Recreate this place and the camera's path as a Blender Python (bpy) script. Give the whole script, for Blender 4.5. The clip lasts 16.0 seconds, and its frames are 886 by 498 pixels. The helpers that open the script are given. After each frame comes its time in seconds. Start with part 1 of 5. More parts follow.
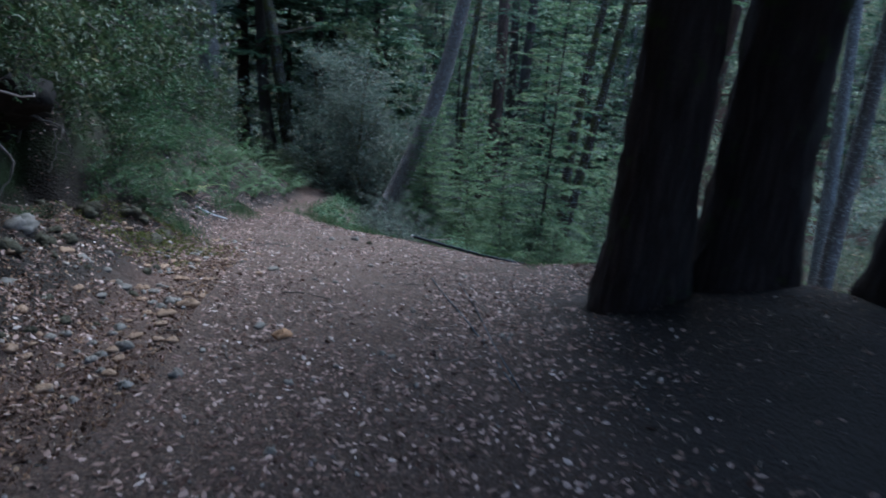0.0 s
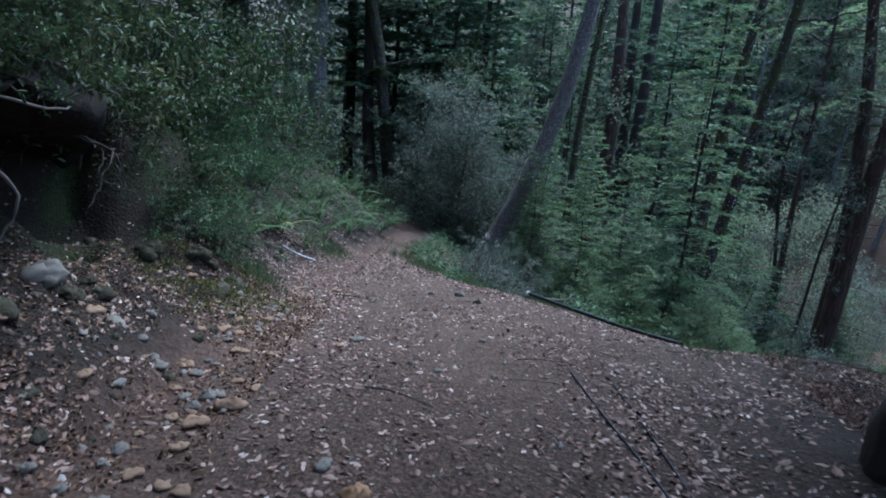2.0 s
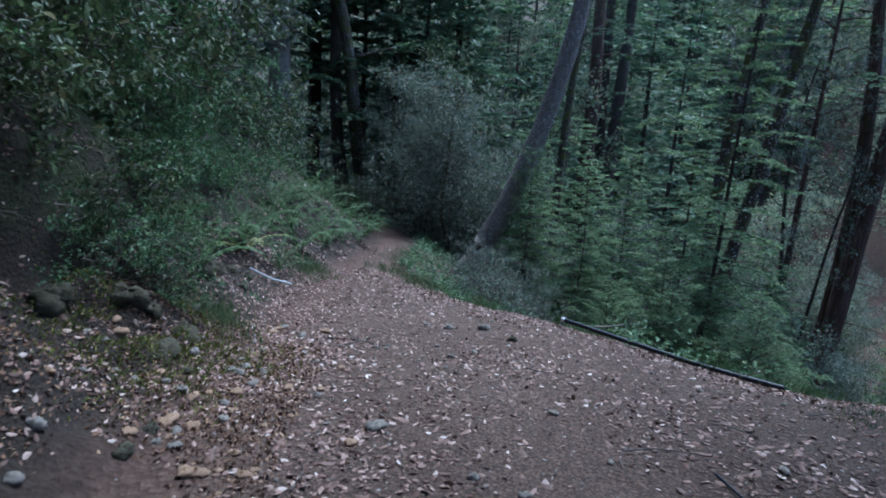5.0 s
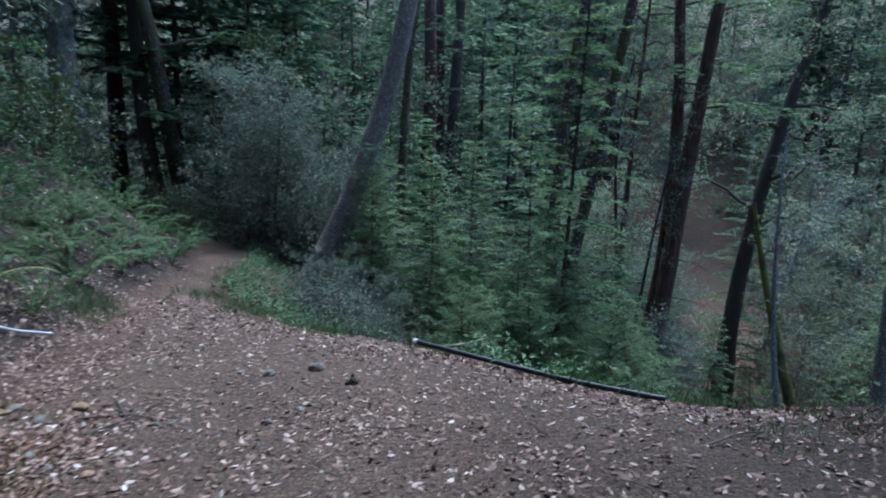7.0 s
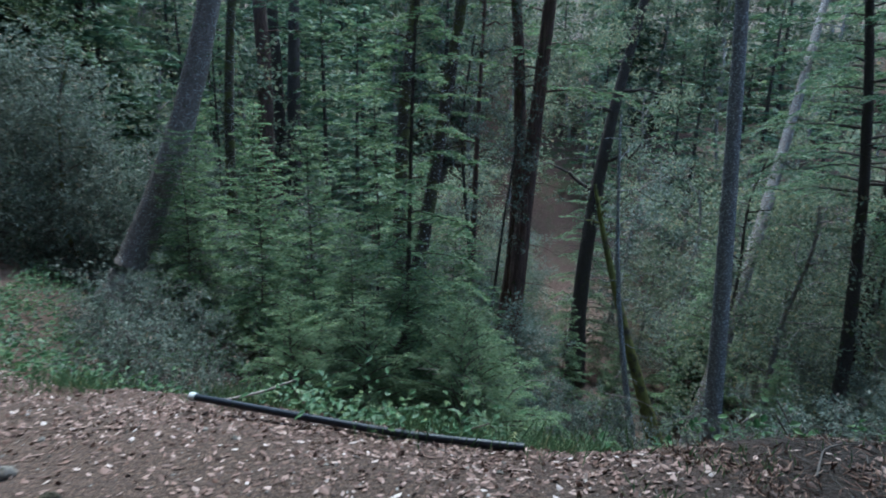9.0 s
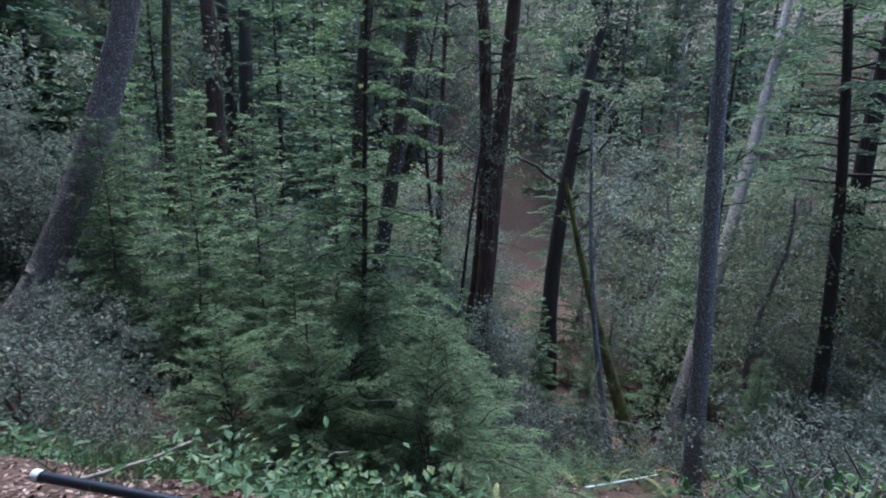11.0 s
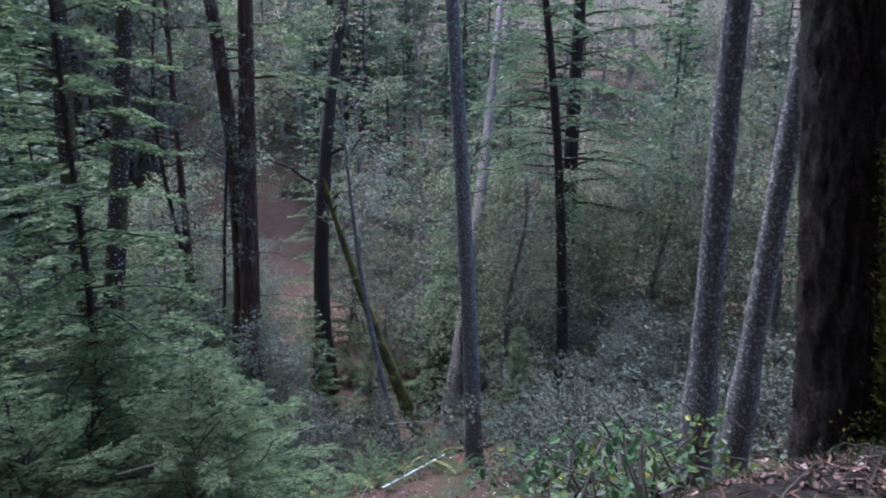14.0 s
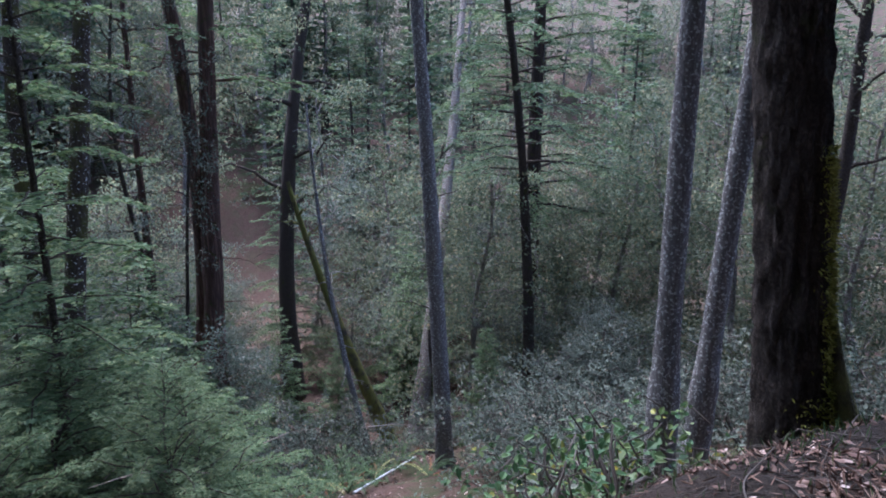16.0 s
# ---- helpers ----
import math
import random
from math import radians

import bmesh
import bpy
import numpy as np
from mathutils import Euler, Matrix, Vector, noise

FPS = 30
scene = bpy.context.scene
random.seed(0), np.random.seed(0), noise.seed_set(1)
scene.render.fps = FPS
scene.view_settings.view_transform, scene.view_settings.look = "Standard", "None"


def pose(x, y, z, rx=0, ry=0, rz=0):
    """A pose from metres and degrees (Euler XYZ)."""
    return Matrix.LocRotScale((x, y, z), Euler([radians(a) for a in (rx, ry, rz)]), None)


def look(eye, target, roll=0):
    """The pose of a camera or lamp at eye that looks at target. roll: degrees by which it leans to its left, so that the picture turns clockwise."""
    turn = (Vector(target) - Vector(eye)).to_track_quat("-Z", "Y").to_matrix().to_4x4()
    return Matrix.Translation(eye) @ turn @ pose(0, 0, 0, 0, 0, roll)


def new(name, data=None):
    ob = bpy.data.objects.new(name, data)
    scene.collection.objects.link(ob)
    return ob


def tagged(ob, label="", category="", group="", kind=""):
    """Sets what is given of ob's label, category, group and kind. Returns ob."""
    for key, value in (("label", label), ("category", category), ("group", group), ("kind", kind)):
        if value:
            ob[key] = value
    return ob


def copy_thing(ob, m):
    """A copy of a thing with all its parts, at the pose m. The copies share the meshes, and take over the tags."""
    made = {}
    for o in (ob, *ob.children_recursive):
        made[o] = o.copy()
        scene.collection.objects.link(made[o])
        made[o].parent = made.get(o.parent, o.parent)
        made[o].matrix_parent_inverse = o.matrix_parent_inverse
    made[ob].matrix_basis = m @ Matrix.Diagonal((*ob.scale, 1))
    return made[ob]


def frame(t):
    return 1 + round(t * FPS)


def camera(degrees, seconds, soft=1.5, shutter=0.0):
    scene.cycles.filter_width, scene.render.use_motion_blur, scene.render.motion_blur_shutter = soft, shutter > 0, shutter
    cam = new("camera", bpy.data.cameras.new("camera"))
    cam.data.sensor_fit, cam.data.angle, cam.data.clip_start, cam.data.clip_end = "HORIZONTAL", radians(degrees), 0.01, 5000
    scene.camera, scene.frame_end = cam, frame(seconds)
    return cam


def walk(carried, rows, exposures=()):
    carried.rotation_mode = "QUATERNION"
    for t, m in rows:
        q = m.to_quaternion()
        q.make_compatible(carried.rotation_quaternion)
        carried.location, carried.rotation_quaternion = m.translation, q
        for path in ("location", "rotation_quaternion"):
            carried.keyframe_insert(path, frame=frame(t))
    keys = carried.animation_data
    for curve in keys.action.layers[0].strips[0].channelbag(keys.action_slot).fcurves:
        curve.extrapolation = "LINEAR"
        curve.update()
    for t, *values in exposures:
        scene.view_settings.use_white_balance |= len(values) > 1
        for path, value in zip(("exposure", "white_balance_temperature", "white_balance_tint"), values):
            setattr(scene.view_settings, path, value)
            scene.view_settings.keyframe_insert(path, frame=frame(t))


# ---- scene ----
cam = camera(75.9, 16.0, soft=1.8, shutter=0.5)
walk(cam, [
    (0, look((0.000, 0.000, 1.350), (-0.379, 4.786, -0.046), 3.59)),
    (0.5, look((-0.144, 0.495, 1.353), (-0.913, 5.249, 0.008), 3.93)),
    (1, look((-0.311, 0.904, 1.282), (-1.257, 5.648, 0.017), 3.93)),
    (1.5, look((-0.491, 1.369, 1.208), (-1.677, 6.063, -0.039), 4.15)),
    (2, look((-0.631, 1.776, 1.160), (-1.836, 6.489, 0.003), 4.04)),
    (2.5, look((-0.885, 2.079, 1.081), (-2.143, 6.782, -0.060), 4.13)),
    (3, look((-1.213, 2.437, 1.014), (-2.533, 7.121, -0.133), 4.42)),
    (3.2, look((-1.317, 2.554, 0.973), (-2.643, 7.238, -0.169), 4.32)),
    (5.3, look((-1.743, 3.535, 0.943), (-2.554, 8.331, -0.216), 3.23)),
    (5.5, look((-1.807, 3.650, 0.917), (-2.553, 8.453, -0.255), 3.26)),
    (6, look((-1.844, 3.990, 0.903), (-2.244, 8.835, -0.267), 2.99)),
    (6.5, look((-1.707, 4.311, 0.843), (-1.555, 9.186, -0.261), 2.29)),
    (7, look((-1.576, 4.651, 0.798), (-1.191, 9.516, -0.288), 2.13)),
    (7.5, look((-1.415, 5.028, 0.748), (-0.596, 9.838, -0.344), 2.06)),
    (8, look((-1.174, 5.306, 0.716), (-0.096, 10.061, -0.395), 1.62)),
    (8.5, look((-1.072, 5.635, 0.681), (0.172, 10.342, -0.457), 1.89)),
    (9, look((-0.908, 5.963, 0.634), (0.664, 10.576, -0.487), 1.63)),
    (9.2, look((-0.853, 6.061, 0.667), (0.793, 10.645, -0.464), 1.60)),
    (11.3, look((-0.419, 7.150, 0.381), (1.548, 11.607, -0.743), 1.53)),
    (11.5, look((-0.372, 7.182, 0.379), (1.704, 11.591, -0.737), 1.43)),
    (12, look((-0.256, 7.264, 0.361), (2.042, 11.571, -0.724), 0.96)),
    (12.5, look((-0.172, 7.390, 0.338), (2.305, 11.595, -0.751), 0.92)),
    (13, look((-0.183, 7.458, 0.350), (2.735, 11.367, -0.747), 0.75)),
    (13.5, look((-0.233, 7.455, 0.357), (3.051, 11.064, -0.738), 0.27)),
    (14, look((-0.263, 7.437, 0.364), (3.268, 10.801, -0.738), -0.09)),
    (14.5, look((-0.279, 7.429, 0.371), (3.383, 10.644, -0.748), -0.26)),
    (15, look((-0.288, 7.424, 0.376), (3.429, 10.574, -0.747), -0.30)),
    (15.5, look((-0.304, 7.427, 0.384), (3.437, 10.548, -0.739), -0.26)),
    (16, look((-0.374, 7.431, 0.403), (3.367, 10.566, -0.682), -0.13)),
], exposures=[(0.0, 1.4, 4720, 0), (5.0, 1.42, 4620, 0), (9.0, 1.6, 4950, -6), (11.5, 1.8, 5150, 12), (13.0, 1.85, 5200, 17), (16.0, 1.92, 5250, 17)])

# ---- light: a dull evening sky over the ravine ----
SUN_EL, SUN_AZ = radians(64), radians(25)
world = bpy.data.worlds.new("overcast_sky")
scene.world = world
world.use_nodes = True
wn = world.node_tree.nodes
sky = wn.new("ShaderNodeTexSky")
sky.sky_type, sky.sun_disc = "NISHITA", False
sky.sun_elevation, sky.sun_rotation = SUN_EL, SUN_AZ
sky.air_density, sky.dust_density = 1.0, 3.0
wn["Background"].inputs["Strength"].default_value = 0.15
world.node_tree.links.new(sky.outputs[0], wn["Background"].inputs["Color"])
sun = new("sun", bpy.data.lights.new("sun", "SUN"))
sun.data.energy, sun.data.angle, sun.data.color = 2.0, radians(30), (1.0, 0.95, 0.88)
sun.matrix_world = look((30 * math.sin(SUN_AZ), 30 * math.cos(SUN_AZ), 30 * math.tan(SUN_EL)), (0, 0, 0))


# ---- materials ----
def material(name, rough=0.8):
    m = bpy.data.materials.new(name)
    m.use_nodes = True
    nt = m.node_tree
    b = nt.nodes["Principled BSDF"]
    b.inputs["Roughness"].default_value = rough
    b.inputs["Specular IOR Level"].default_value = 0.3
    return m, nt, b


def node(nt, kind, **values):
    n = nt.nodes.new(kind)
    for k, v in values.items():
        n.inputs[k.replace("_", " ")].default_value = v
    return n


def ramp(nt, fac, stops):
    r = nt.nodes.new("ShaderNodeValToRGB")
    els = r.color_ramp.elements
    while len(els) < len(stops):
        els.new(0.5)
    for e, (p, c) in zip(els, stops):
        e.position, e.color = p, (*c, 1)
    nt.links.new(fac, r.inputs["Fac"])
    return r.outputs["Color"]


def noise_tex(nt, vec, scale, detail=5.0, rough=0.6):
    n = node(nt, "ShaderNodeTexNoise", Scale=scale, Detail=detail, Roughness=rough)
    nt.links.new(vec, n.inputs["Vector"])
    return n.outputs["Fac"]


def mix(nt, fac, a, b, kind="MIX"):
    m = nt.nodes.new("ShaderNodeMix")
    m.data_type, m.blend_type = "RGBA", kind
    for socket, v in ((m.inputs[0], fac), (m.inputs[6], a), (m.inputs[7], b)):
        if isinstance(v, (int, float)):
            socket.default_value = v
        elif isinstance(v, tuple):
            socket.default_value = (*v, 1)
        else:
            nt.links.new(v, socket)
    return m.outputs[2]


def bump(nt, b, height, strength, distance):
    n = node(nt, "ShaderNodeBump", Strength=strength, Distance=distance)
    nt.links.new(height, n.inputs["Height"])
    nt.links.new(n.outputs[0], b.inputs["Normal"])


def coords(nt):
    return nt.nodes.new("ShaderNodeTexCoord").outputs["Object"]


def ground_material():
    m, nt, b = material("forest_ground", 0.95)
    pos = nt.nodes.new("ShaderNodeNewGeometry").outputs["Position"]
    at = nt.nodes.new("ShaderNodeAttribute")
    at.attribute_name = "trodden"
    mo = nt.nodes.new("ShaderNodeAttribute")
    mo.attribute_name = "mossy"
    big, mid, fine = noise_tex(nt, pos, 0.9), noise_tex(nt, pos, 7.0), noise_tex(nt, pos, 60.0, 8.0, 0.75)
    vor = node(nt, "ShaderNodeTexVoronoi", Scale=30.0, Randomness=1.0)
    nt.links.new(pos, vor.inputs["Vector"])
    dirt = ramp(nt, fine, [(0.32, (0.036, 0.023, 0.017)), (0.5, (0.115, 0.074, 0.056)), (0.66, (0.25, 0.178, 0.14))])
    litter = ramp(nt, vor.outputs["Color"], [(0.1, (0.050, 0.026, 0.018)), (0.45, (0.115, 0.062, 0.045)), (0.7, (0.19, 0.12, 0.09)), (0.95, (0.30, 0.22, 0.18))])
    litter = mix(nt, fine, litter, (0.05, 0.03, 0.022), "MULTIPLY")
    litter = mix(nt, 0.45, litter, ramp(nt, mid, [(0.3, (0.06, 0.035, 0.025)), (0.7, (0.17, 0.10, 0.075))]))
    moss = ramp(nt, fine, [(0.3, (0.018, 0.026, 0.010)), (0.7, (0.06, 0.085, 0.025))])
    edge = nt.nodes.new("ShaderNodeMath")
    edge.operation = "MULTIPLY_ADD"
    nt.links.new(mid, edge.inputs[0])
    edge.inputs[1].default_value = 0.9
    edge.inputs[2].default_value = -0.45
    add = nt.nodes.new("ShaderNodeMath")
    add.operation, add.use_clamp = "ADD", True
    nt.links.new(edge.outputs[0], add.inputs[0])
    nt.links.new(at.outputs["Fac"], add.inputs[1])
    chips = ramp(nt, vor.outputs["Distance"], [(0.0, (1.25, 1.2, 1.15)), (0.6, (0.5, 0.5, 0.5))])
    dirt = mix(nt, 0.7, dirt, chips, "MULTIPLY")
    col = mix(nt, add.outputs[0], litter, dirt)
    # near-black soil colour: dark humus, with tree and bank shade painted in
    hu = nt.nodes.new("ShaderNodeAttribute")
    hu.attribute_name = "humus_shade"
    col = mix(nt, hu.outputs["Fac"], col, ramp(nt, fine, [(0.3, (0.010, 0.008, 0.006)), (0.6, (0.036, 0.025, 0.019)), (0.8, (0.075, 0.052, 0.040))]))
    mm = nt.nodes.new("ShaderNodeMath")
    mm.operation, mm.use_clamp = "MULTIPLY", True
    nt.links.new(ramp(nt, big, [(0.45, (0, 0, 0)), (0.6, (1, 1, 1))]), mm.inputs[0])
    nt.links.new(mo.outputs["Fac"], mm.inputs[1])
    col = mix(nt, mm.outputs[0], col, moss)
    col = mix(nt, 0.5, col, ramp(nt, big, [(0.3, (0.55, 0.52, 0.5)), (0.7, (1, 1, 1))]), "MULTIPLY")
    nt.links.new(col, b.inputs["Base Color"])
    bump(nt, b, mix(nt, 0.5, fine, vor.outputs["Distance"]), 1.0, 0.04)
    return m


def bark_material(name, dark, light, ridge=14.0, lichen=0.0, moss=0.0, stretch=0.16, green=(0.055, 0.062, 0.014)):
    m, nt, b = material(name, 0.92)
    c = coords(nt)
    mp = node(nt, "ShaderNodeMapping")
    mp.inputs["Scale"].default_value = (1, 1, stretch)
    nt.links.new(c, mp.inputs["Vector"])
    vor = node(nt, "ShaderNodeTexVoronoi", Scale=ridge)
    vor.feature = "DISTANCE_TO_EDGE"
    wob = noise_tex(nt, mp.outputs[0], ridge * 0.8, 6.0, 0.7)
    mv = nt.nodes.new("ShaderNodeVectorMath")
    mv.operation = "MULTIPLY_ADD"
    nt.links.new(wob, mv.inputs[0])
    mv.inputs[1].default_value = (0.12, 0.12, 0.12)
    nt.links.new(mp.outputs[0], mv.inputs[2])
    nt.links.new(mv.outputs[0], vor.inputs["Vector"])
    col = ramp(nt, vor.outputs["Distance"], [(0.0, dark), (0.35, light)])
    grain = noise_tex(nt, c, 55.0, 6.0, 0.75)
    col = mix(nt, wob, col, tuple(0.55 * v for v in light))
    col = mix(nt, 0.7, col, ramp(nt, grain, [(0.3, (0.35, 0.35, 0.35)), (0.7, (1.3, 1.3, 1.3))]), "MULTIPLY")
    if lichen:
        patch = ramp(nt, noise_tex(nt, c, 30.0, 2.0, 0.5), [(0.64 - lichen * 0.08, (0, 0, 0)), (0.66 - lichen * 0.05, (1, 1, 1))])
        col = mix(nt, patch, col, (0.52, 0.53, 0.51))
    if moss:
        patch = ramp(nt, noise_tex(nt, c, 2.5, 6.0, 0.65), [(0.62 - moss * 0.3, (0, 0, 0)), (0.72 - moss * 0.2, (1, 1, 1))])
        col = mix(nt, patch, col, mix(nt, grain, tuple(0.4 * v for v in green), tuple(1.3 * v for v in green)))
    nt.links.new(col, b.inputs["Base Color"])
    bump(nt, b, mix(nt, 0.3, mix(nt, 0.35, vor.outputs["Distance"], wob), grain), 1.0, 0.09)
    return m


def leaf_material(name, stops, rough=0.5, through_light=0.25):
    """Leaves: tint differs from leaf to leaf and from plant to plant; a little light passes through."""
    m, nt, b = material(name, rough)
    geo = nt.nodes.new("ShaderNodeNewGeometry")
    info = nt.nodes.new("ShaderNodeObjectInfo")
    col = ramp(nt, geo.outputs["Random Per Island"], stops)
    hue = node(nt, "ShaderNodeHueSaturation")
    mr = node(nt, "ShaderNodeMapRange")
    mr.inputs["To Min"].default_value, mr.inputs["To Max"].default_value = 0.75, 1.3
    nt.links.new(info.outputs["Random"], mr.inputs["Value"])
    nt.links.new(mr.outputs[0], hue.inputs["Value"])
    nt.links.new(col, hue.inputs["Color"])
    nt.links.new(hue.outputs[0], b.inputs["Base Color"])
    if through_light:
        tr = nt.nodes.new("ShaderNodeBsdfTranslucent")
        nt.links.new(hue.outputs[0], tr.inputs["Color"])
        mx = nt.nodes.new("ShaderNodeMixShader")
        mx.inputs[0].default_value = through_light
        nt.links.new(b.outputs[0], mx.inputs[1])
        nt.links.new(tr.outputs[0], mx.inputs[2])
        nt.links.new(mx.outputs[0], nt.nodes["Material Output"].inputs["Surface"])
    return m


def speckled(name, a, bcol, scale=30.0, rough=0.8, depth=0.006):
    m, nt, b = material(name, rough)
    c = coords(nt)
    n1, n2 = noise_tex(nt, c, scale), noise_tex(nt, c, scale * 0.2)
    col = mix(nt, n2, ramp(nt, n1, [(0.3, a), (0.7, bcol)]), a)
    nt.links.new(col, b.inputs["Base Color"])
    bump(nt, b, n1, 0.5, depth)
    return m


GROUND = ground_material()
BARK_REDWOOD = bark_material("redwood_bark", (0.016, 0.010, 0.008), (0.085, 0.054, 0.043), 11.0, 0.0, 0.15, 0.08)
BARK_GREY = bark_material("lichened_grey_bark", (0.095, 0.086, 0.084), (0.40, 0.375, 0.37), 24.0, 0.9, 0.0, 0.3)
BARK_LEAN = bark_material("furrowed_tanoak_bark", (0.10, 0.080, 0.070), (0.41, 0.345, 0.315), 20.0, 0.5, 0.1, 0.2)
BARK_RED = bark_material("reddish_redwood_bark", (0.036, 0.021, 0.017), (0.19, 0.112, 0.088), 11.0, 0.0, 0.2, 0.08)
BARK_FIR = bark_material("fir_bark", (0.018, 0.014, 0.011), (0.135, 0.104, 0.086), 28.0, 0.0, 0.15, 0.65)
BARK_MOSSED = bark_material("thickly_mossed_bark", (0.03, 0.024, 0.017), (0.11, 0.09, 0.065), 20.0, 0.0, 1.0, 0.25, (0.17, 0.165, 0.04))
BARK_MOSSY = bark_material("mossy_bark", (0.03, 0.023, 0.017), (0.13, 0.10, 0.078), 20.0, 0.15, 0.5, 0.25, (0.10, 0.10, 0.026))
TWIG = speckled("grey_twig", (0.05, 0.04, 0.035), (0.14, 0.12, 0.105), 40.0)
PALE_TWIG = speckled("weathered_root", (0.17, 0.14, 0.12), (0.36, 0.31, 0.28), 40.0)
LEAF_DARK = leaf_material("glossy_tanoak_leaf", [(0.0, (0.026, 0.040, 0.016)), (0.6, (0.052, 0.076, 0.030)), (0.9, (0.095, 0.118, 0.052)), (1.0, (0.17, 0.15, 0.08))], 0.5, 0.25)
LEAF_GREEN = leaf_material("fresh_green_leaf", [(0.0, (0.036, 0.080, 0.034)), (0.7, (0.078, 0.140, 0.058)), (1.0, (0.15, 0.195, 0.08))], 0.5, 0.3)
LEAF_GREY = leaf_material("grey_green_leaf", [(0.0, (0.066, 0.086, 0.063)), (0.6, (0.118, 0.142, 0.110)), (0.94, (0.185, 0.195, 0.156)), (1.0, (0.30, 0.235, 0.17))], 0.65, 0.3)
LEAF_YELLOW = leaf_material("yellowing_leaf", [(0.0, (0.05, 0.09, 0.03)), (0.75, (0.10, 0.14, 0.045)), (1.0, (0.32, 0.27, 0.05))], 0.5, 0.35)
NEEDLE = leaf_material("redwood_needle", [(0.0, (0.062, 0.105, 0.048)), (0.7, (0.135, 0.195, 0.092)), (1.0, (0.22, 0.26, 0.115))], 0.6, 0.45)
NEEDLE_FAR = leaf_material("fir_needle", [(0.0, (0.038, 0.068, 0.038)), (0.7, (0.080, 0.124, 0.066)), (1.0, (0.15, 0.18, 0.09))], 0.6, 0.4)
LEAF_FAR = leaf_material("hillside_leaf", [(0.0, (0.080, 0.106, 0.066)), (0.6, (0.165, 0.196, 0.122)), (0.95, (0.25, 0.245, 0.14)), (1.0, (0.33, 0.24, 0.14))], 0.6, 0.4)
FERN = leaf_material("sword_fern_green", [(0.0, (0.034, 0.066, 0.022)), (0.7, (0.060, 0.105, 0.034)), (1.0, (0.105, 0.15, 0.055))], 0.5, 0.35)
FERN_OLD = leaf_material("fading_fern_frond", [(0.0, (0.17, 0.19, 0.06)), (0.7, (0.30, 0.30, 0.12)), (1.0, (0.40, 0.36, 0.18))], 0.6, 0.3)
FERN_DEAD = leaf_material("rusty_fern_frond", [(0.0, (0.13, 0.055, 0.025)), (0.7, (0.22, 0.10, 0.045)), (1.0, (0.30, 0.17, 0.08))], 0.7, 0.2)
GRASS = leaf_material("grass_blade", [(0.0, (0.030, 0.058, 0.022)), (0.8, (0.068, 0.105, 0.042)), (1.0, (0.17, 0.16, 0.08))], 0.6, 0.3)
LITTER = leaf_material("dry_fallen_leaf", [(0.0, (0.040, 0.021, 0.016)), (0.45, (0.100, 0.056, 0.042)), (0.78, (0.205, 0.132, 0.108)), (0.96, (0.30, 0.22, 0.19)), (1.0, (0.40, 0.34, 0.31))], 0.65, 0.1)
DRY_BANK = leaf_material("ochre_rubble_leaf", [(0.0, (0.035, 0.018, 0.012)), (0.4, (0.085, 0.044, 0.027)), (0.75, (0.15, 0.085, 0.050)), (0.95, (0.24, 0.16, 0.10)), (1.0, (0.34, 0.28, 0.23))], 0.85, 0.0)
STONE_GREY = speckled("grey_stone", (0.13, 0.112, 0.098), (0.25, 0.22, 0.195), 25.0)
STONE_ORANGE = speckled("bright_orange_stone", (0.30, 0.165, 0.085), (0.42, 0.255, 0.145), 30.0)
STONE_TAN = speckled("orange_tan_stone", (0.20, 0.125, 0.08), (0.32, 0.215, 0.145), 30.0)
STONE_DARK = speckled("dark_mossy_rock", (0.035, 0.029, 0.022), (0.090, 0.084, 0.045), 7.0, 0.95, 0.04)
PIPE = speckled("black_polyethylene", (0.008, 0.010, 0.016), (0.016, 0.020, 0.030), 60.0, 0.38, 0.0005)
PALE = speckled("pale_plastic", (0.45, 0.46, 0.47), (0.62, 0.63, 0.64), 40.0, 0.5, 0.0005)
BOTTLE = speckled("pale_blue_plastic", (0.42, 0.50, 0.62), (0.55, 0.63, 0.74), 30.0, 0.35, 0.0005)


# ---- geometry helpers ----
class Buf:
    """Vertices and four-cornered faces of one mesh, gathered in blocks."""

    def __init__(self):
        self.v, self.f, self.n = [], [], 0

    def add(self, verts, quads):
        self.v.append(np.asarray(verts, float).reshape(-1, 3))
        self.f.append(np.asarray(quads, int).reshape(-1, 4) + self.n)
        self.n += len(self.v[-1])
        return self

    def mesh(self, name, mat, smooth=False):
        v, f = np.concatenate(self.v), np.concatenate(self.f)
        me = bpy.data.meshes.new(name)
        me.vertices.add(len(v))
        me.vertices.foreach_set("co", v.ravel())
        me.loops.add(f.size)
        me.loops.foreach_set("vertex_index", f.ravel())
        me.polygons.add(len(f))
        me.polygons.foreach_set("loop_start", np.arange(len(f)) * 4)
        me.polygons.foreach_set("loop_total", np.full(len(f), 4))
        me.polygons.foreach_set("use_smooth", np.full(len(f), smooth))
        me.materials.append(mat)
        me.update(calc_edges=True)
        return me


def unit(a):
    return a / np.maximum(np.linalg.norm(a, axis=-1, keepdims=True), 1e-9)


